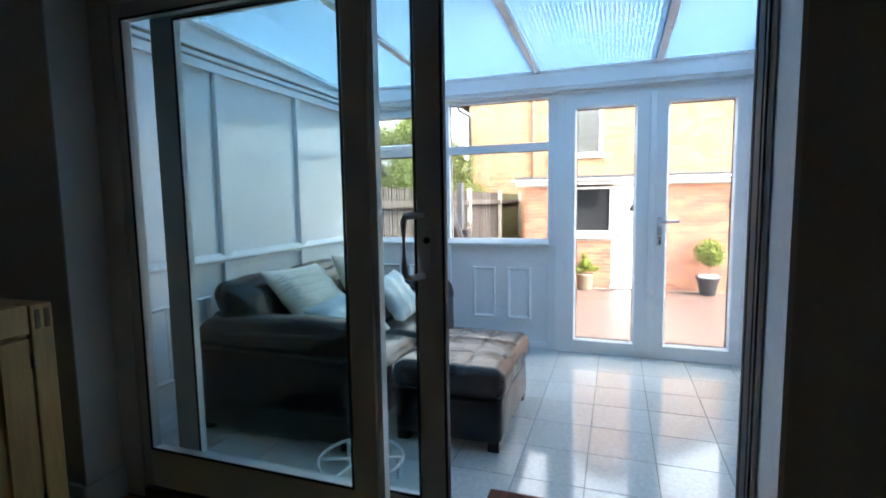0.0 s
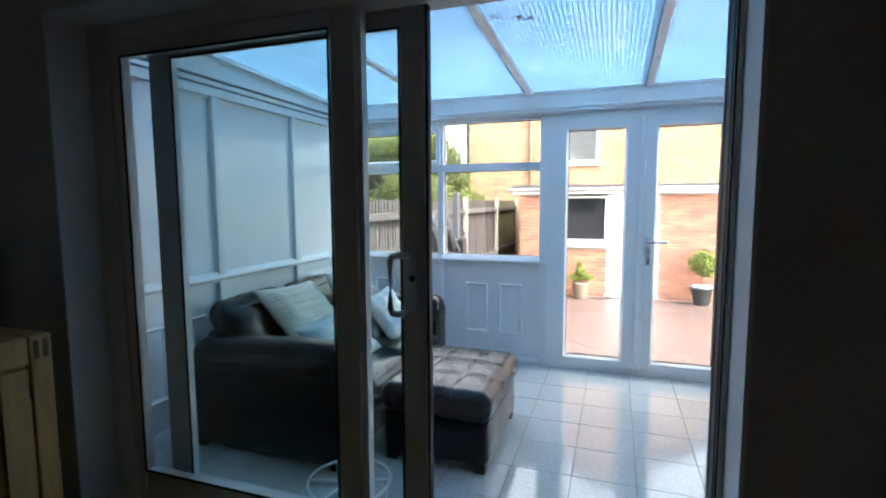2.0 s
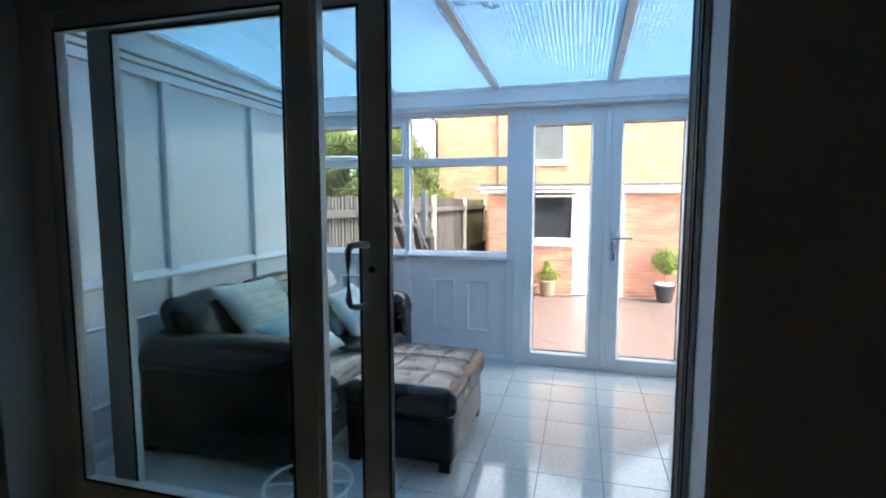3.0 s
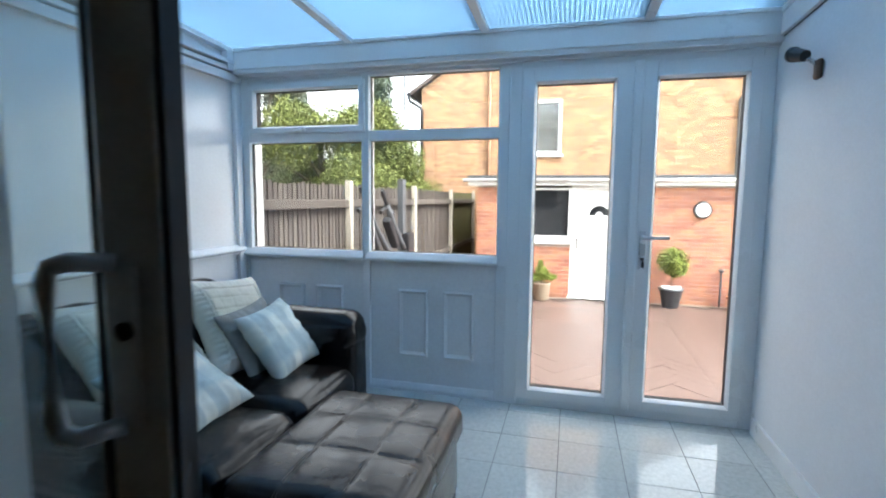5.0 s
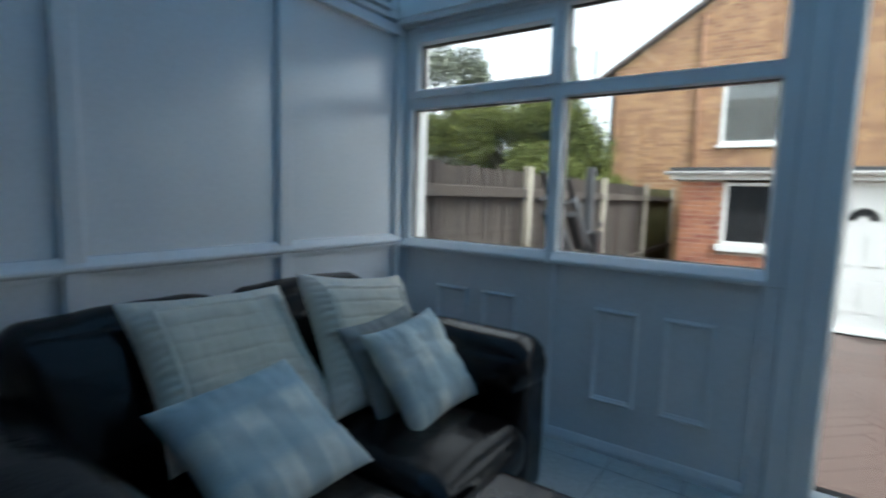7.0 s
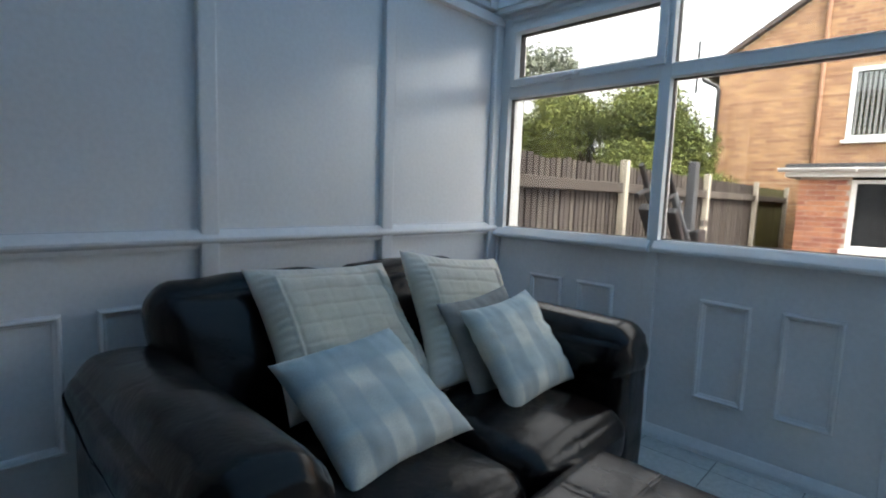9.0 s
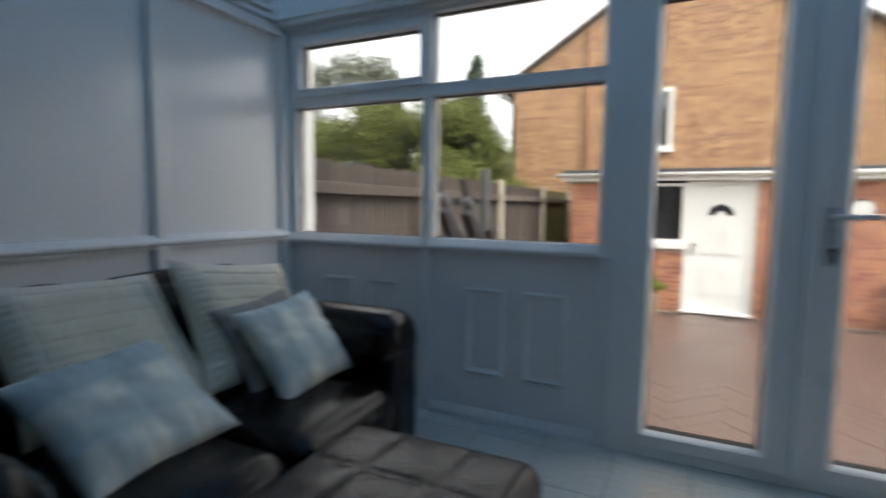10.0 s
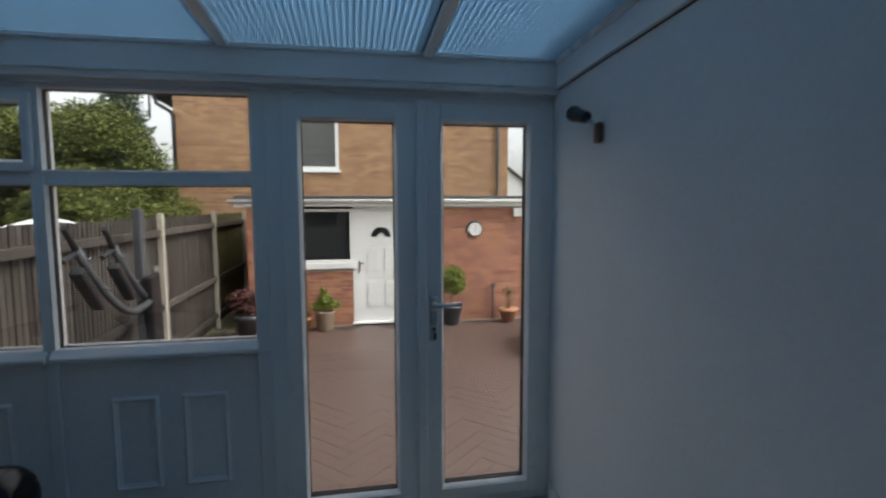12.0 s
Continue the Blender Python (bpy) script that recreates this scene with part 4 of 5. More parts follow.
for y0 in (-0.44, 0.245):
    y1 = y0 + 0.715
    d = part("door", boxes((CX - 0.029, CX - 0.022, y0 + 0.085, y1 - 0.085, 0.185, CZ - 0.2)), OAK, side)
    for a0, a1 in ((y0, y0 + 0.09), (y1 - 0.09, y1)):
        part("stile", boxes((CX - 0.029, CX - 0.008, a0, a1, 0.09, CZ - 0.115), bevel=0.003), OAK, d)
    for z0, z1 in ((CZ - 0.205, CZ - 0.115), (0.09, 0.19)):
        part("rail", boxes((CX - 0.029, CX - 0.0085, y0 + 0.09, y1 - 0.09, z0, z1), bevel=0.003), OAK, d)
    for z in (0.2, 0.7):
        part("hinge", boxes((CX - 0.012, CX - 0.004, y1 - 0.003, y1 + 0.008, z, z + 0.05)), BLACK, d)
ornament = thing("ornament", (-1.755, 0.9, CZ), "small dark glossy ornament on the oak sideboard", "ornament")
part("body", add_lathe(bmesh.new(), [(0.03, 0), (0.034, 0.01), (0.03, 0.05), (0.036, 0.1), (0.028, 0.14), (0.016, 0.16), (0.01, 0.165)], (-1.755, 0.9, CZ), 20), BLACK, ornament, smooth=True)
# small chrome beads added to give the dark body its glints
for k in range(5):
    part("glint_bead", soft_box(bmesh.new(), (-1.722, 0.89 + 0.007 * (k % 2), CZ + 0.03 + 0.02 * k), (0.008, 0.01, 0.008), 0.004, cuts=2, wrinkle=0), CHROME, ornament)


# ---- outside: ground, paving ----
def sheet(name, x0, x1, y0, y1, z, mat, label, category):
    bm = bmesh.new()
    v = [bm.verts.new(p) for p in ((x0, y0, z), (x1, y0, z), (x1, y1, z), (x0, y1, z))]
    bm.faces.new(v)
    return structure(name, bm, mat, label, category)


sheet("ground", -400, 400, -400, 400, GROUND - 0.06, SOIL, "garden soil and grass reaching far off", "ground")
pavement = structure("pavement", boxes((-2.12, 5.2, FRONT + 0.125, 10.42, GROUND - 0.055, GROUND - 0.006)), PAVEJOINT, "brown block-paved patio in a herringbone pattern", "patio")

# ---- outside: garage with flat roof ----
GY = 10.55
garage = thing("garage", (1.0, GY + 1.6, GROUND), "red brick flat-roofed outhouse with a white door and gutter", "outhouse")
GX0, GX1, GTOP = -1.55, 3.5, 1.56
WX0, WX1, WZ0, WZ1 = -0.95, 0.245, 0.53, 1.49
DX0, DX1, DZ1 = 0.247, 1.215, 1.53
part("wall", boxes((GX0 + 0.012, WX0, GY + 0.005, GY + 0.2, GROUND - 0.1, GTOP), (DX1, GX1 - 0.012, GY + 0.005, GY + 0.2, GROUND - 0.1, GTOP), (WX0, WX1, GY + 0.005, GY + 0.2, GROUND - 0.1, WZ0 - 0.1),
                   (GX0 + 0.012, GX0 + 0.2, GY + 0.2, 14.1, GROUND - 0.1, GTOP), (GX1 - 0.2, GX1 - 0.012, GY + 0.2, 14.1, GROUND - 0.1, GTOP)), MORTAR, garage)
part("lintel", boxes((WX0, DX1, GY + 0.02, GY + 0.2, 1.535, GTOP)), WHITEPAINT, garage)
part("roof", boxes((GX0 - 0.18, GX1 + 0.1, GY - 0.12, 14.1, 1.66, 1.72), bevel=0.01), GREYMETAL, garage, "dark felt flat roof")
part("fascia", boxes((GX0 - 0.17, GX1 + 0.09, GY - 0.1, GY - 0.08, 1.53, 1.66), (GX0 - 0.17, GX0 - 0.15, GY - 0.08, 14.1, 1.53, 1.66)), WHITEPAINT, garage)
part("soffit", boxes((GX0 - 0.15, GX1 + 0.09, GY - 0.08, GY, 1.53, 1.545)), WHITEPAINT, garage)
bm = bmesh.new()
for a, b in zip(np.linspace(math.pi, math.tau, 9), np.linspace(math.pi, math.tau, 9)[1:]):
    q = [bm.verts.new((x, GY - 0.15 + 0.05 * math.cos(t), 1.655 + 0.055 * math.sin(t))) for x, t in ((GX0 - 0.25, a), (GX1 + 0.12, a), (GX1 + 0.12, b), (GX0 - 0.25, b))]
    bm.faces.new(q)
bmesh.ops.remove_doubles(bm, verts=bm.verts, dist=1e-4)
bmesh.ops.solidify(bm, geom=list(bm.faces), thickness=0.004)
part("gutter", bm, WHITEPAINT, garage, smooth=True)
for x in (-0.9, 0.3, 1.5, 2.7):
    part("gutter_bracket", boxes((x - 0.015, x + 0.015, GY - 0.206, GY - 0.1, 1.595, 1.662), bevel=0.004), WHITEPAINT, garage)
gw = part("window", boxes((WX0, WX0 + 0.06, GY + 0.01, GY + 0.09, WZ0, WZ1), (WX1 - 0.05, WX1, GY + 0.01, GY + 0.09, WZ0, WZ1), (WX0 + 0.06, WX1 - 0.05, GY + 0.011, GY + 0.089, WZ1 - 0.05, WZ1), (WX0 + 0.06, WX1 - 0.05, GY + 0.011, GY + 0.089, WZ0, WZ0 + 0.05), bevel=0.005), WHITEPAINT, garage)
part("pane", boxes((WX0 + 0.05, WX1 - 0.04, GY + 0.05, GY + 0.06, WZ0 + 0.04, WZ1 - 0.04)), DARKGLASS, gw)
part("sill", boxes((WX0 - 0.06, WX1 + 0.04, GY - 0.06, GY + 0.05, WZ0 - 0.105, WZ0 - 0.002), bevel=0.008), WHITEPAINT, gw)
gd = part("door", boxes((DX0, DX0 + 0.14, GY + 0.01, GY + 0.09, GROUND, DZ1), (DX1 - 0.05, DX1, GY + 0.01, GY + 0.09, GROUND, DZ1), (DX0 + 0.14, DX1 - 0.05, GY + 0.011, GY + 0.089, DZ1 - 0.08, DZ1), (DX0 + 0.14, DX1 - 0.05, GY + 0.03, GY + 0.08, GROUND + 0.03, DZ1 - 0.08), bevel=0.005), WHITEPAINT, garage, "white panelled door with a half-round light")
part("door_sill", boxes((DX0 - 0.03, DX1 + 0.03, GY - 0.06, GY + 0.08, GROUND, GROUND + 0.035), bevel=0.008), WHITEPAINT, gd)
bm = bmesh.new()
FC = Vector((0.75, GY + 0.028, 0.98))
arc = [FC + Vector((0.19 * math.cos(a), 0, 0.19 * math.sin(a))) for a in np.linspace(0, math.pi, 21)]
inner = [FC + Vector((0.07 * math.cos(a), 0, 0.07 * math.sin(a))) for a in np.linspace(0, math.pi, 21)]
for i in range(20):
    bm.faces.new([bm.verts.new(p) for p in (arc[i], arc[i + 1], inner[i + 1], inner[i])])
bmesh.ops.remove_doubles(bm, verts=bm.verts, dist=1e-4)
part("fan_light", bm, DARKGLASS, gd, "dark half-round glass")
part("fan_trim", add_tube(bmesh.new(), arc, 0.012, 8), WHITEPAINT, gd)
for z0, z1 in ((0.36, 0.79), (-0.30, 0.15)):
    for a in (0.5, 0.81):
        part("raised_panel", boxes((a, a + 0.2, GY + 0.018, GY + 0.03, z0, z1), bevel=0.008), WHITEPAINT, gd)
part("handle", boxes((0.345, 0.37, GY - 0.008, GY + 0.01, 0.34, 0.56), (0.35, 0.45, GY - 0.03, GY - 0.008, 0.5, 0.52), bevel=0.003), CHROME, gd)

clock = thing("wall_clock", (2.49, GY, 1.105), "round white garden clock with a grey rim on red brick", "clock")
turn_y = Matrix.Translation((2.49, GY - 0.02, 1.105)) @ Matrix.Rotation(radians(90), 4, "X")
bm = bmesh.new()
bmesh.ops.create_cone(bm, segments=40, radius1=0.155, radius2=0.145, depth=0.05, cap_ends=True, matrix=turn_y)
part("rim", bm, GREYMETAL, clock)
bm = bmesh.new()
bmesh.ops.create_cone(bm, segments=40, radius1=0.122, radius2=0.122, depth=0.01, cap_ends=True, matrix=Matrix.Translation((0, -0.028, 0)) @ turn_y)
part("face", bm, WHITEPAINT, clock)
part("pointer", boxes((2.486, 2.494, GY - 0.062, GY - 0.055, 1.095, 1.185), (2.486, 2.492, GY - 0.061, GY - 0.056, 1.035, 1.105)), GREYMETAL, clock)
vent = thing("vent_box", (3.33, GY, 1.41), "white plastic box under the gutter on red brick", "vent")
part("box", boxes((3.23, 3.43, GY - 0.1, GY - 0.001, 1.33, 1.49), bevel=0.015), WHITEPAINT, vent)
tap = thing("tap_pipe", (2.83, GY - 0.08, GROUND), "grey standpipe with a tap against the brick wall", "tap")
bm = add_rod(bmesh.new(), (2.83, GY - 0.08, GROUND), (2.83, GY - 0.08, 0.04), 0.018)
part("pipe", bm, GREYMETAL, tap)
part("tap_head", boxes((2.79, 2.87, GY - 0.13, GY - 0.04, 0.02, 0.07), bevel=0.012), GREYMETAL, tap)


# ---- outside: house with a gable ----
HY, HX0, HX1, HE, HR = 14.1, -3.78, 4.27, 4.2, 6.79
house = thing("house", (0.2, HY + 4, GROUND), "buff brick two-storey house with a gable end", "house")
mid = (HX0 + HX1) / 2
bm = bmesh.new()
outline = [(HX0, GROUND), (HX1, GROUND), (HX1, HE), (mid, HR), (HX0, HE)]
front = [bm.verts.new((x, HY + 0.004, z)) for x, z in outline]
rear = [bm.verts.new((x, HY + 8, z)) for x, z in outline]
QX0, QX1, QZ0, QZ1 = -1.45, -0.06, 2.42, 3.78
rise = (HR - HE) / (mid - HX0)
bm.faces.new(rear[::-1])
tops = {x: HE + rise * (x - HX0) for x in (QX0, QX1)}
for shape in (((HX0, GROUND), (QX0, GROUND), (QX0, tops[QX0]), (HX0, HE)), ((QX1, GROUND), (HX1, GROUND), (HX1, HE), (mid, HR), (QX1, tops[QX1])),
              ((QX0, GROUND), (QX1, GROUND), (QX1, QZ0), (QX0, QZ0)), ((QX0, QZ1), (QX1, QZ1), (QX1, tops[QX1]), (QX0, tops[QX0]))):
    bm.faces.new([bm.verts.new((x, HY + 0.004, z)) for x, z in shape])
for i in range(5):
    bm.faces.new((front[i], rear[i], rear[(i + 1) % 5], front[(i + 1) % 5]))
part("wall", bm, MORTARY, house)
for s in (-1, 1):
    bm = bmesh.new()
    e = Vector((mid + s * (mid - HX0 + 0.3), 0, HE - 0.3 * rise))
    r = Vector((mid, 0, HR))
    up = Vector((0, 0, 0.1))
    v = [bm.verts.new(p) for p in (e + Vector((0, HY - 0.12, 0.02)), r + Vector((0, HY - 0.12, 0.02)), r + Vector((0, HY + 8.2, 0.02)), e + Vector((0, HY + 8.2, 0.02)))]
    w = [bm.verts.new(p.co + up) for p in v]
    bm.faces.new(v[::-1]), bm.faces.new(w)
    for i in range(4):
        bm.faces.new((v[i], v[(i + 1) % 4], w[(i + 1) % 4], w[i]))
    part("roof", bm, ROOFTILE, house)
    a = mid + s * (mid - HX0 + 0.33)
    g = add_rod(bmesh.new(), (a, HY - 0.15, HE - 0.16), (a, HY + 8, HE - 0.16), 0.06)
    part("gutter", g, GREYMETAL if s > 0 else BLACK, house)
    x = HX0 + 0.02 if s < 0 else HX1 - 0.3
    part("downpipe", add_tube(bmesh.new(), [(a, HY - 0.1, HE - 0.2), (a - s * 0.02, HY - 0.08, HE - 0.32), (x + s * 0.03, HY - 0.07, HE - 0.5), (x, HY - 0.06, HE - 0.6), (x, HY - 0.06, GROUND)], 0.045, 10), GREYPIPE if s > 0 else BLACK, house, smooth=True)
part("barge_end", boxes((HX1 + 0.05, HX1 + 0.42, HY - 0.13, HY - 0.02, HE - 0.12, HE - 0.04)), GREYMETAL, house)
part("aerial", add_rod(bmesh.new(), (HX0 - 0.45, HY - 0.1, 3.6), (HX0 - 0.45, HY - 0.1, 4.75), 0.025), BLACK, house)
part("soil_pipe", add_rod(bmesh.new(), (-1.91, HY - 0.05, GROUND), (-1.91, HY - 0.05, 5.2), 0.045, sides=12), BROWNPIPE, house, "brown plastic pipe", True)
hw = part("window", boxes((QX0, QX0 + 0.08, HY - 0.01, HY + 0.08, QZ0, QZ1), (QX1 - 0.08, QX1, HY - 0.01, HY + 0.08, QZ0, QZ1), (QX0 + 0.08, QX1 - 0.08, HY - 0.009, HY + 0.079, QZ1 - 0.08, QZ1), (QX0 + 0.08, QX1 - 0.08, HY - 0.009, HY + 0.079, QZ0, QZ0 + 0.08), bevel=0.006), WHITEPAINT, house)
part("sill", boxes((QX0 - 0.06, QX1 + 0.06, HY - 0.07, HY + 0.05, QZ0 - 0.07, QZ0 - 0.002), bevel=0.01), WHITEPAINT, hw)
pw = part("pane", boxes((QX0 + 0.07, QX1 - 0.07, HY + 0.02, HY + 0.025, QZ0 + 0.07, QZ1 - 0.07)), CLEARGLASS, hw)
part("room_dark", boxes((QX0 + 0.07, QX1 - 0.07, HY + 0.0775, HY + 0.0785, QZ0 + 0.07, QZ1 - 0.07)), DARKGLASS, hw)
for k in range(16):
    x = QX0 + 0.12 + k * (QX1 - QX0 - 0.24) / 15
    part("blind_slat", boxes((x - 0.02, x + 0.018, HY + 0.05, HY + 0.056, QZ0 + 0.09, QZ1 - 0.1)), BLIND, hw)

# ---- outside: fence ----
FX = -2.2
fence = thing("fence", (FX, 8.4, GROUND), "weathered grey close-board fence with concrete posts", "fence")
for y in (3.7, 6.05, 8.42, 10.9, 13.3):
    part("post", boxes((FX, FX + 0.07, y - 0.038, y + 0.038, GROUND - 0.05, 1.46), bevel=0.01), CONCRETE, fence)
for y0, y1 in ((3.75, 6.0), (6.1, 8.37), (8.47, 10.85), (10.95, 13.25)):
    for z in (1.21, 0.25, -0.4):
        part("rail", boxes((FX + 0.002, FX + 0.06, y0, y1, z - 0.045, z + 0.045), bevel=0.012), FENCEWOOD, fence)
rng = random.Random(5)
def feather_board(mat):
    """An upright board, thick at one edge and thin at the other."""
    bm = bmesh.new()
    lo, hi = ([bm.verts.new((x, y, z)) for x, y in ((-0.014, -0.039), (0.0, -0.039), (-0.007, 0.037), (-0.014, 0.037))] for z in (0.0, 2.0))
    for k in range(4):
        bm.faces.new((lo[k], lo[(k + 1) % 4], hi[(k + 1) % 4], hi[k]))
    bm.faces.new(lo[::-1]), bm.faces.new(hi)
    return mesh_of("board", bm, mat)


board, mossy = feather_board(FENCEWOOD), feather_board(MOSSWOOD)
part("backing", boxes((FX - 0.03, FX - 0.025, 3.0, 13.4, GROUND, 1.3)), BARK, fence)
y = 3.0
while y < 13.5:
    piece("board", mossy if y > 10.95 else board, fence, (FX - 0.004 - 0.006 * rng.random(), y, GROUND + 0.02), radians(rng.uniform(-2, 2)), (1, rng.uniform(0.93, 1.03), 0.985 + 0.016 * rng.random()))
    y += 0.077
side_fence = thing("side_fence", (4.6, 11.2, GROUND), "grey panel fence beside the brick outhouse", "fence")
for k in range(23):
    piece("board", board, side_fence, (3.63 + k * 0.077, 11.6, GROUND), radians(90), (1, 1, 0.98))
part("rail", boxes((3.55, 5.4, 11.54, 11.585, 1.0, 1.08), (3.55, 5.4, 11.54, 11.585, 0.1, 0.18)), FENCEWOOD, side_fence)

# ---- outside: folded metal garden frame by the fence ----
gear = thing("hammock_stand", (-1.85, 6.9, GROUND), "dark grey folded metal hammock stand with black pads by the fence", "hammock stand")
part("post", boxes((-1.98, -1.9, 7.12, 7.24, GROUND, 1.52), bevel=0.012), GREYMETAL, gear)
lean_b = Matrix.Translation((-1.86, 7.3, GROUND)) @ Matrix.Rotation(radians(3), 4, "X")
part("cover_board", add_box(bmesh.new(), -0.05, 0.05, -0.14, 0.12, 0.2, 1.42, bevel=0.03, turn=lean_b), BLACK, gear, "dark grey padded board")
for dy, dz, bend in ((0.0, 0.0, True), (0.6, -0.03, False)):
    x = -1.85
    pts = [(x, 5.65 + dy, 1.39 + dz), (x, 5.8 + dy, 1.22 + dz), (x, 6.04 + dy, 0.96 + dz)]
    pts += [(x, 6.2, 0.82), (x, 6.36, 0.7), (x, 6.55, 0.59), (x, 6.75, 0.53), (x, 7.0, 0.54), (x, 7.15, 0.56)] if bend else [(x, 6.86, 0.74), (x, 7.0, 0.64)]
    part("arm", add_tube(bmesh.new(), pts[1:], 0.034), GREYMETAL, gear, smooth=True)
    part("arm_end", add_rod(bmesh.new(), pts[0], pts[1], 0.022, 0.026), BLACK, gear)
    a = Matrix.Translation((x, 5.98 + dy, 0.9 + dz)) @ Matrix.Rotation(radians(-48), 4, "X")
    part("pad", add_box(bmesh.new(), -0.05, 0.05, -0.25, 0.22, -0.085, 0.0, bevel=0.025, turn=a), BLACK, gear, "black foam pad")
    part("cross_bar", add_rod(bmesh.new(), (x, 5.83 + dy, 1.2 + dz), (x, 5.6 + dy, 1.14 + dz), 0.02), BLACK, gear)
    for f in (0.1, 0.75):
        c = Vector((x + 0.04, 5.85 + 0.4 * f + dy, 1.17 - 0.42 * f + dz))
        part("bolt", add_rod(bmesh.new(), c, c + Vector((0.02, 0, 0)), 0.016), CHROME, gear)
part("bracket", boxes((-1.81, -1.77, 7.1, 7.2, 0.86, 0.93), bevel=0.01), CHROME, gear)


# ---- outside: plants ----
def add_leaf(bm, p, size, rng):
    n = Vector((rng.gauss(0, 1), rng.gauss(0, 1), rng.gauss(0.4, 1))).normalized()
    q = n.to_track_quat("Z", "Y").to_matrix() @ Matrix.Rotation(rng.uniform(0, 6.28), 3, "Z")
    w, l = size * rng.uniform(0.6, 1.1), size * rng.uniform(0.9, 1.6)
    bm.faces.new([bm.verts.new(p + q @ Vector(c)) for c in ((-w / 2, 0, 0), (0, -l / 2, 0.06 * l), (w / 2, 0, 0), (0, l / 2, 0.06 * l))])


def crown(clumps, leaves, size, seed):
    """Leaves scattered over the outer part of several clumps (centre, radii)."""
    rng, bm = random.Random(seed), bmesh.new()
    total = sum(r[0] * r[2] for _, r in clumps)
    for c, r in clumps:
        for _ in range(int(leaves * r[0] * r[2] / total)):
            d = Vector((rng.gauss(0, 1), rng.gauss(0, 1), rng.gauss(0, 1))).normalized()
            k = rng.random() ** 0.45 * (0.85 + 0.35 * noise.noise(Vector(c) + d * 2.5))
            add_leaf(bm, Vector(c) + Vector((d.x * r[0], d.y * r[1], d.z * r[2])) * k, size, rng)
    return bm


def tree(name, at, height, clumps, leaves, size, mat, seed, label, trunk=0.12):
    t = thing(name, at, label, "tree")
    rng = random.Random(seed + 50)
    at = Vector(at)
    bm = add_tube(bmesh.new(), [at, at + Vector((0.04, 0.02, height * 0.3)), at + Vector((-0.03, 0.05, height * 0.55))], trunk, 10)
    for c, r in clumps:
        f = at + Vector((0, 0, height * rng.uniform(0.25, 0.5)))
        add_rod(bm, f, Vector(c), trunk * 0.5, trunk * 0.15, 7)
    part("trunk", bm, BARK, t)
    part("crown", crown(clumps, leaves, size, seed), mat, t)
    return t


rng = random.Random(3)
cl = [((-5.2 + rng.uniform(-1.7, 1.9), 12.2 + rng.uniform(-1.4, 1.6), 2.25 + rng.uniform(-1.0, 0.85)), (rng.uniform(0.6, 0.95), rng.uniform(0.6, 0.95), rng.uniform(0.45, 0.75))) for _ in range(26)]
cl += [((-5.6 + 0.42 * k, 11.6 + rng.uniform(-0.5, 0.7), 1.35 + rng.uniform(-0.35, 0.3)), (0.6, 0.55, 0.5)) for k in range(7)]
tree("garden_tree", (-5.1, 12.3, GROUND), 3.4, cl, 140000, 0.044, LEAF, 1, "bushy bright green tree behind the fence")
cl = [((-9.5 + rng.uniform(-2.2, 1.6), 13.0 + rng.uniform(-2, 2), 2.2 + rng.uniform(-1.2, 0.9)), (rng.uniform(0.7, 1.1), 0.9, rng.uniform(0.5, 0.9))) for _ in range(18)]
cl += [((-10.4 + 0.6 * k, 12.2 + rng.uniform(-0.6, 0.6), 1.3 + rng.uniform(-0.3, 0.4)), (0.7, 0.6, 0.55)) for k in range(8)]
tree("garden_tree", (-9.6, 13, GROUND), 3.6, cl, 70000, 0.05, LEAF, 2, "leafy green tree further along the fence")
cl = [((-16.9 + rng.uniform(-3.4, 2.6), 25 + rng.uniform(-3, 3), 5.9 + rng.uniform(-4.4, 2.8)), (rng.uniform(1.0, 1.7), 1.3, rng.uniform(0.9, 1.4))) for _ in range(20)]
tree("grey_tree", (-17, 25, GROUND), 5.5, cl, 30000, 0.13, GREYLEAF, 3, "grey-green tree in the distance", 0.25)
for k, (x, y, h) in enumerate(((-20.7, 36, 11.9), (-13.65, 36, 12.2))):
    cl = [((x + rng.uniform(-0.25, 0.25), y, GROUND + h * f), (0.35 + 2.1 * (1 - f) ** 0.6, 0.35 + 2.1 * (1 - f) ** 0.6, h * 0.07)) for f in np.linspace(0.15, 0.97, 13)]
    tree("conifer", (x, y, GROUND), h, cl, 16000, 0.17, DARKLEAF, 10 + k, "dark pointed conifer in the distance", 0.18)


def pot(name, at, profile, mat, label, plant=None, leafmat=None, leaves=0, leafsize=0.04, stem=None, seed=0):
    t = thing(name, at, label, "potted plant")
    part("pot", add_lathe(bmesh.new(), profile, at, 24), mat, t, smooth=True)
    if stem:
        part("stem", add_rod(bmesh.new(), Vector(at) + Vector((0, 0, 0.2)), Vector(at) + Vector((0, 0, stem)), 0.012, 0.01, 8), BARK, t)
    if plant:
        part("foliage", crown([(tuple(Vector(at) + Vector(c)), r) for c, r in plant], leaves, leafsize, seed), leafmat, t)
    return t


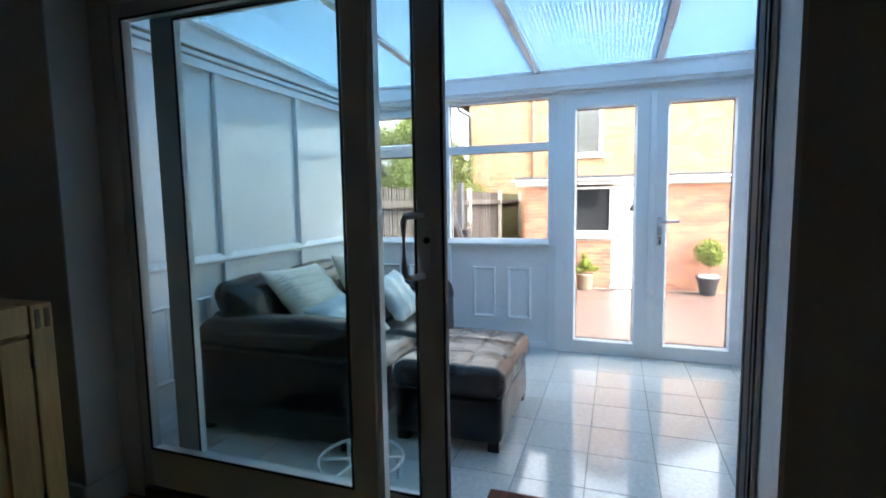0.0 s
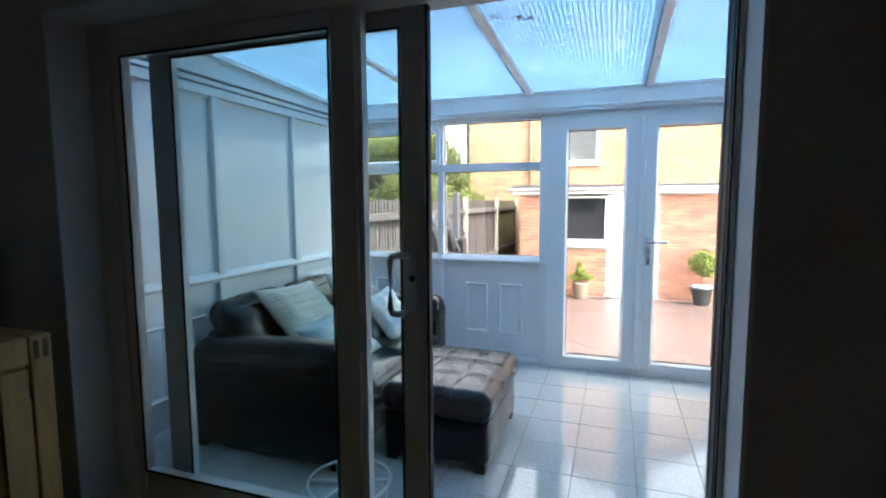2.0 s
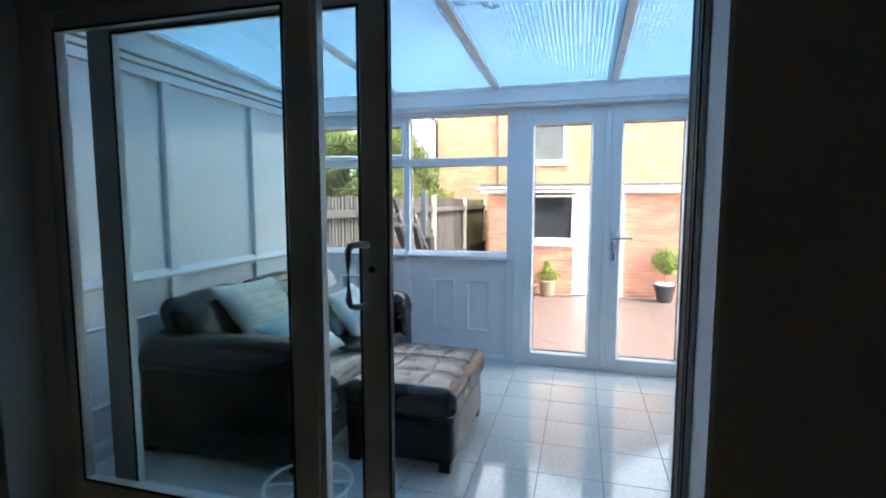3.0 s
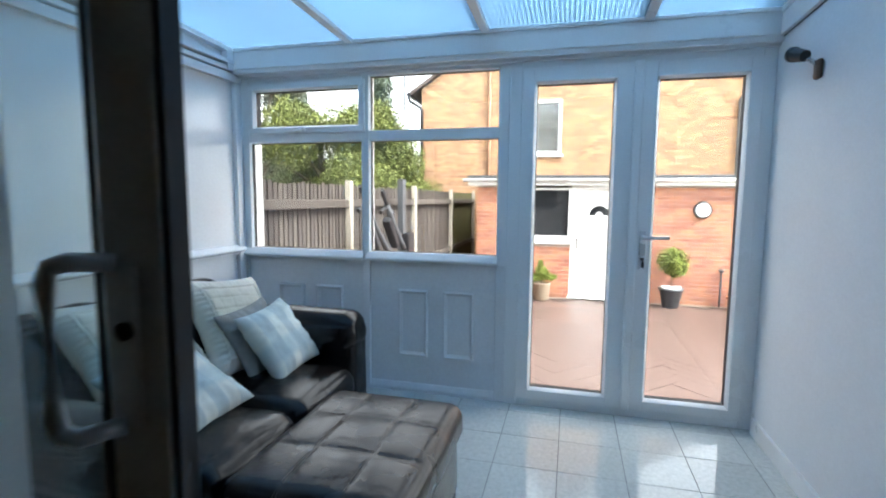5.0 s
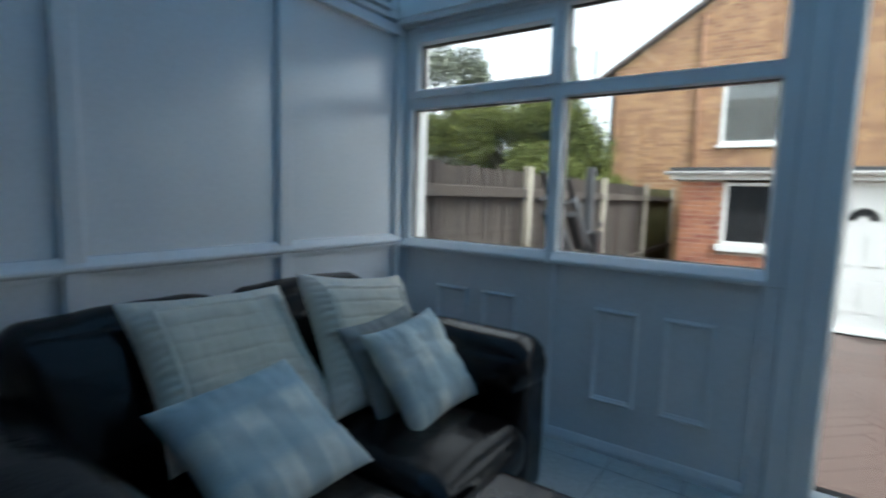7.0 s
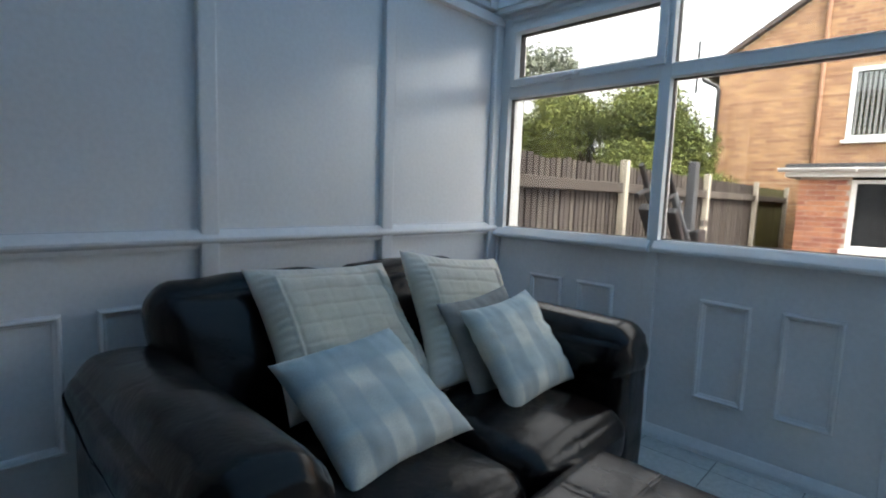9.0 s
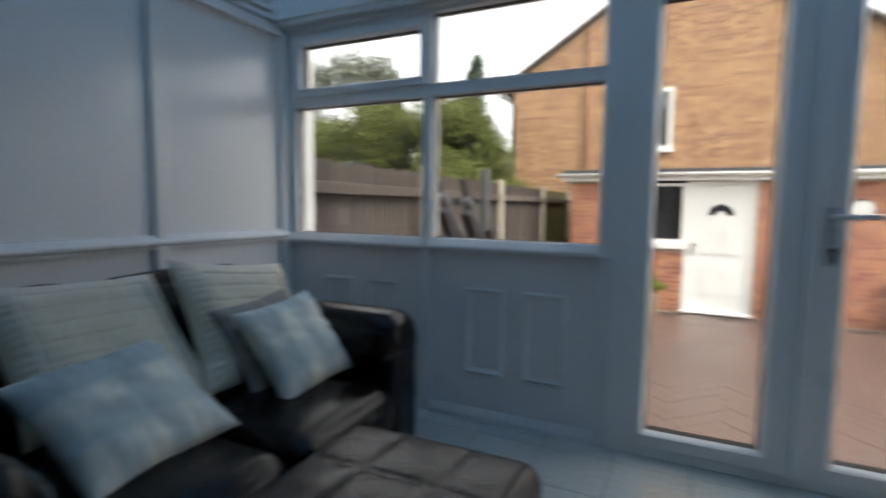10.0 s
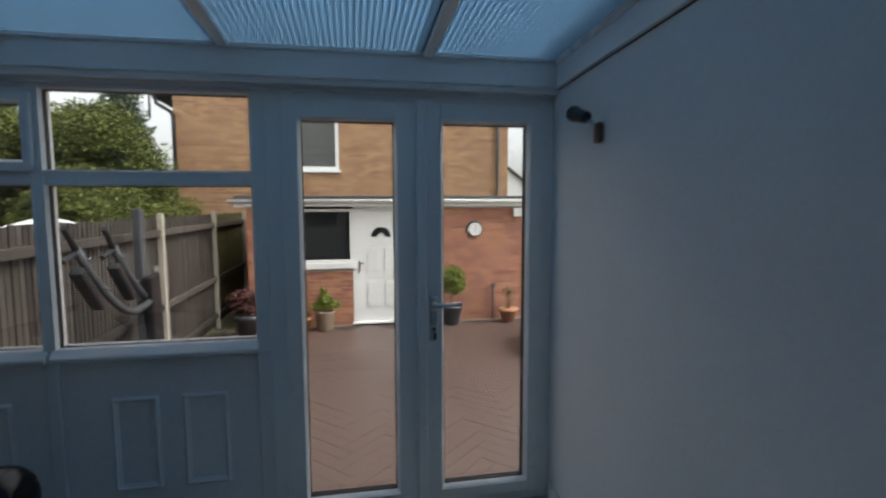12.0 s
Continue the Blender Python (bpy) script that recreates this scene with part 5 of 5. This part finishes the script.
bay = pot("bay_tree", (1.98, 10.2, GROUND), [(0.12, 0), (0.135, 0.02), (0.19, 0.3), (0.21, 0.31), (0.21, 0.35), (0.18, 0.35), (0.17, 0.3)], BLACKPOT, "clipped bay tree in a dark pot topped with white pebbles",
    [((0, 0, 0.82), (0.3, 0.3, 0.29)), ((0.06, 0, 0.7), (0.24, 0.24, 0.2))], BAYLEAF, 3600, 0.034, 0.75, 30)
rng = random.Random(41)
bm = bmesh.new()
for k in range(46):
    a, r = rng.uniform(0, math.tau), 0.165 * math.sqrt(rng.random())
    bmesh.ops.create_icosphere(bm, subdivisions=1, radius=rng.uniform(0.02, 0.03), matrix=Matrix.Translation((1.98 + r * math.cos(a), 10.2 + r * math.sin(a), GROUND + 0.355)))
part("pebbles", bm, WHITEPAINT, bay, "white pebbles")["kind"] = "stuff"
pot("potted_shrub", (-0.25, 10.22, GROUND), [(0.12, 0), (0.14, 0.02), (0.16, 0.3), (0.17, 0.31), (0.17, 0.33), (0.14, 0.33), (0.13, 0.28)], WOODPOT, "small conifer in a weathered wooden tub",
    [((-0.1, 0, 0.42), (0.2, 0.18, 0.09)), ((0.12, 0, 0.44), (0.2, 0.16, 0.08)), ((0, 0, 0.54), (0.14, 0.14, 0.12)), ((-0.03, 0, 0.67), (0.06, 0.06, 0.1))], BAYLEAF, 1500, 0.035, 0.5, 31)
pot("potted_plant", (-0.6, 10.2, GROUND), [(0.09, 0), (0.13, 0.2), (0.15, 0.2), (0.15, 0.25), (0.12, 0.25)], TERRACOTTA, "low plant in a terracotta pot by the wall",
    [((0, 0, 0.28), (0.13, 0.13, 0.06))], LEAF, 300, 0.035, None, 32)
pot("potted_plant", (3.05, 10.22, GROUND), [(0.1, 0), (0.15, 0.2), (0.19, 0.2), (0.19, 0.25), (0.15, 0.25)], TERRACOTTA, "bare twiggy plant in a wide terracotta pot",
    [((0, 0, 0.5), (0.16, 0.1, 0.22)), ((0, 0, 0.3), (0.1, 0.1, 0.06))], LEAF, 110, 0.035, 0.6, 33)
pot("potted_shrub", (-1.45, 9.95, GROUND), [(0.15, 0), (0.2, 0.3), (0.24, 0.32), (0.24, 0.38), (0.2, 0.38)], BLACKPOT, "red-leaved shrub in a dark pot at the corner of the outhouse",
    [((-0.05, 0, 0.6), (0.3, 0.25, 0.25)), ((0.08, 0, 0.45), (0.25, 0.25, 0.14))], REDLEAF, 1200, 0.05, 0.5, 34)

# ---- outside: rattan bench, parasol next door, far roofs ----
bench = thing("garden_bench", (3.26, 8.35, GROUND), "grey curved rattan bench with a white seat pad", "bench")
bm = bmesh.new()
arcs = np.linspace(radians(100), radians(250), 15)
for r0, r1, z0, z1, nm, mt in ((0.45, 1.0, 0.02, 0.36, "base", GREYMETAL), (0.43, 1.03, 0.365, 0.46, "seat_pad", CREAM)):
    bm = bmesh.new()
    rows = [[bm.verts.new((3.74 + r * math.cos(a), 8.35 + r * math.sin(a), GROUND + z)) for r, z in ((r0, z0), (r1, z0), (r1, z1), (r0, z1))] for a in arcs]
    for a, b in zip(rows, rows[1:]):
        for k in range(4):
            bm.faces.new((a[k], a[(k + 1) % 4], b[(k + 1) % 4], b[k]))
    bm.faces.new(rows[0][::-1]), bm.faces.new(rows[-1])
    bmesh.ops.bevel(bm, geom=[e for e in bm.edges if len(e.link_faces) == 2 and e.calc_face_angle() > 1], offset=0.025, segments=2, affect="EDGES")
    part(nm, bm, mt, bench)
parasol = thing("parasol", (-4.05, 9.5, GROUND), "white garden parasol in the garden next door", "parasol")
part("pole", add_rod(bmesh.new(), (-4.05, 9.5, GROUND - 0.06), (-4.05, 9.5, 1.38), 0.025), GREYMETAL, parasol)
part("canopy", add_lathe(bmesh.new(), [(1.0, 1.08), (1.0, 1.13), (0.5, 1.28), (0.04, 1.41)], (-4.05, 9.5, 0), 8), WHITEPAINT, parasol)
for x0, x1, y, w, h, gable in ((7.2, 11.3, 30, 2.15, 3.75, True), (-7.0, -4.6, 33, 2.2, 3.6, False)):
    far = thing("far_house", ((x0 + x1) / 2, y + 3, GROUND), "pale rendered house in the distance", "house")
    bm = boxes((x0, x1, y, y + 6, GROUND, w))
    xm = (x0 + x1) / 2
    if gable:
        tri = [[bm.verts.new(p) for p in ((x0, yy, w + 0.002), (x1, yy, w + 0.002), (xm, yy, h - 0.02))] for yy in (y, y + 6)]
        bm.faces.new(tri[0]), bm.faces.new(tri[1][::-1])
    part("wall", bm, WHITEPAINT, far)
    for s in (-1, 1):
        bm = bmesh.new()
        if gable:
            low, top, along = Vector((xm + s * (x1 - xm + 0.25), y - 0.2, w - 0.18)), Vector((xm, y - 0.2, h)), Vector((0, 6.4, 0))
        else:
            low, top, along = Vector((x0 - 0.2, y + 3 + s * 3.3, w - 0.12)), Vector((x0 - 0.2, y + 3, h)), Vector((x1 - x0 + 0.4, 0, 0))
        lo = [bm.verts.new(p) for p in (low, top, top + along, low + along)]
        hi = [bm.verts.new(p.co + Vector((0, 0, 0.14))) for p in lo]
        bm.faces.new(lo[::-1]), bm.faces.new(hi)
        for i in range(4):
            bm.faces.new((lo[i], lo[(i + 1) % 4], hi[(i + 1) % 4], hi[i]))
        part("roof", bm, ROOFTILE, far)

# ---- pieces: floor tiles ----
T = 0.308
TX, TY = 0.216, 1.99
for i in range(-8, 5):
    for j in range(-2, 8):
        a0, a1 = max(TX + i * T, LEFT), min(TX + (i + 1) * T, RIGHT)
        b0, b1 = max(TY + j * T, HOUSE - 0.02), min(TY + (j + 1) * T, FRONT + 0.02)
        if a1 - a0 < 0.03 or b1 - b0 < 0.03:
            continue
        bm = boxes((a0 + 0.0015, a1 - 0.0015, b0 + 0.0015, b1 - 0.0015, -0.004, 0.0), bevel=0.0012)
        part("tile", bm, TILE, floor)

# ---- pieces: oak floorboards ----
plank = mesh_of("plank", boxes((-0.0635, 0.0635, -0.6, 0.6, -0.004, 0.0), bevel=0.0015), OAKFLOOR)
for i in range(34):
    for j in range(4):
        y = 0.75 - j * 1.203 + (0.4 if i % 2 else 0.0) + (0.2 if i % 3 == 0 else 0)
        if y + 0.6 > 1.335:
            y = 1.335 - 0.6
        piece("plank", plank, floor_room, (-2.0 + i * 0.129, y, 0))

# ---- pieces: bricks ----
BW, BH, BJ = 0.215, 0.065, 0.01


def brick_rows(x0, x1, z0, z1, gaps):
    """Centres and lengths of stretcher-bond bricks that keep clear of the openings."""
    out = []
    for r in range(int((z1 - z0) / (BH + BJ))):
        z = z0 + r * (BH + BJ)
        x = x0 - (BW + BJ) / 2 * (r % 2)
        while x < x1:
            spans = [(max(x, x0), min(x + BW, x1))]
            for g0, g1, h0, h1 in gaps:
                if z + BH > h0 and z < h1:
                    spans = [s for a, b in spans for s in ((a, min(b, g0)), (max(a, g1), b)) if s[1] - s[0] > 0.03]
            out += [(a, b, z) for a, b in spans if b - a > 0.03]
            x += BW + BJ
    return out


unit = mesh_of("brick", boxes((-0.5, 0.5, 0, 0.03, 0, BH), bevel=0.0), BRICK)
rows = brick_rows(GX0, GX1, GROUND, GTOP - 0.02, ((WX0 - 0.01, WX1 + 0.01, WZ0 - 0.1, 2), (DX0 - 0.01, DX1 + 0.01, GROUND - 1, 2)))
rng = random.Random(8)
bm = bmesh.new()
for k, (a, b, z) in enumerate(rows):
    dy = rng.uniform(-0.0015, 0.0015)
    if -1.0 < (a + b) / 2 < 2.6 and k % 1 == 0 and sum(o.name.startswith("brick") for o in garage.children) < 300:
        piece("brick", unit, garage, ((a + b) / 2, GY + dy, z), 0, (b - a, 1, 1))
    else:
        add_box(bm, a, b, GY + dy, GY + 0.03, z, z + BH)
ob = part("brickwork", bm, BRICK, garage)
ob["kind"] = "stuff"


def quick_boxes(items):
    """One mesh of many plain boxes, from their limits."""
    v, f = [], []
    for x0, x1, y0, y1, z0, z1 in items:
        n = len(v)
        v += [(x, y, z) for x in (x0, x1) for y in (y0, y1) for z in (z0, z1)]
        f += [(n + a, n + b, n + c, n + d) for a, b, c, d in ((0, 1, 3, 2), (4, 6, 7, 5), (0, 4, 5, 1), (2, 3, 7, 6), (0, 2, 6, 4), (1, 5, 7, 3))]
    return v, f


def stuff_mesh(name, items, mat, parent):
    me = bpy.data.meshes.new(name)
    v, f = quick_boxes(items)
    me.from_pydata(v, [], f)
    me.materials.append(mat)
    ob = new(name, me)
    ob.parent = parent
    ob.location = -parent.location
    ob["kind"] = "stuff"
    return ob


items = []
for a, b, z in brick_rows(HX0, HX1, 1.6, HR - 0.1, ((QX0 - 0.01, QX1 + 0.01, QZ0 - 0.07, QZ1 + 0.005),)):
    lim = (mid - HX0) * (1 - max(0, z + BH - HE) / (HR - HE)) - 0.02
    a, b = max(a, mid - lim), min(b, mid + lim)
    if b - a > 0.03:
        dy = rng.uniform(-0.001, 0.001)
        items.append((a, b, HY + dy, HY + 0.03, z, z + BH))
for a, b, z in brick_rows(HX0, GX0 - 0.2, GROUND, 1.6, ()):
    items.append((a, b, HY + rng.uniform(-0.001, 0.001), HY + 0.03, z, z + BH))
stuff_mesh("brickwork", items, YBRICK, house)
stuff_mesh("side_brickwork", [(GX0, GX0 + 0.03, GY + 0.03 + k * 0.225 + (r % 2) * 0.11, GY + 0.245 + k * 0.225 + (r % 2) * 0.11, GROUND + r * 0.075, GROUND + r * 0.075 + BH) for r in range(28) for k in range(14)], BRICK, garage)

# ---- pieces: herringbone paving ----
PW, PN = 0.14, 4
flat = mesh_of("paver", boxes((-PN * PW / 2 + 0.0015, PN * PW / 2 - 0.0015, -PW / 2 + 0.0015, PW / 2 - 0.0015, -0.03, 0.0), bevel=0.002), PAVING)
spin = Matrix.Rotation(radians(45), 3, "Z")
near, rest = [], []
for k in range(-70, 130):
    for c in range(-14, 14):
        for flip in (0, 1):
            p = Vector((k + PN / 2 + c * 2 * PN, k + 0.5, 0)) if not flip else Vector((k + 0.5 + c * 2 * PN, k + 1 + PN / 2, 0))
            q = spin @ (p * PW) + Vector((1.0, 4.2, 0))
            if -2.0 < q.x < 5.0 and 4.2 < q.y < 10.2:
                (near if q.y < 7.0 and -0.9 < q.x < 2.9 else rest).append((q, flip))
for q, flip in near[:300]:
    piece("paver", flat, pavement, (q.x, q.y, GROUND + rng.uniform(-0.0015, 0.0015)), radians(45 + 90 * flip))
rest += near[300:]
bm = bmesh.new()
for q, flip in rest:
    m = Matrix.Translation((q.x, q.y, GROUND)) @ Matrix.Rotation(radians(45 + 90 * flip), 4, "Z")
    h, w = PN * PW / 2 - 0.001, PW / 2 - 0.001
    lo = [bm.verts.new(m @ Vector(p)) for p in ((-h, -w, -0.03), (h, -w, -0.03), (h, w, -0.03), (-h, w, -0.03))]
    hi = [bm.verts.new(m @ Vector((x, y, 0))) for x, y in ((-h, -w), (h, -w), (h, w), (-h, w))]
    bm.faces.new(hi)
    for i in range(4):
        bm.faces.new((lo[i], lo[(i + 1) % 4], hi[(i + 1) % 4], hi[i]))
ob = part("paving", bm, PAVING, pavement)
ob["kind"] = "stuff"
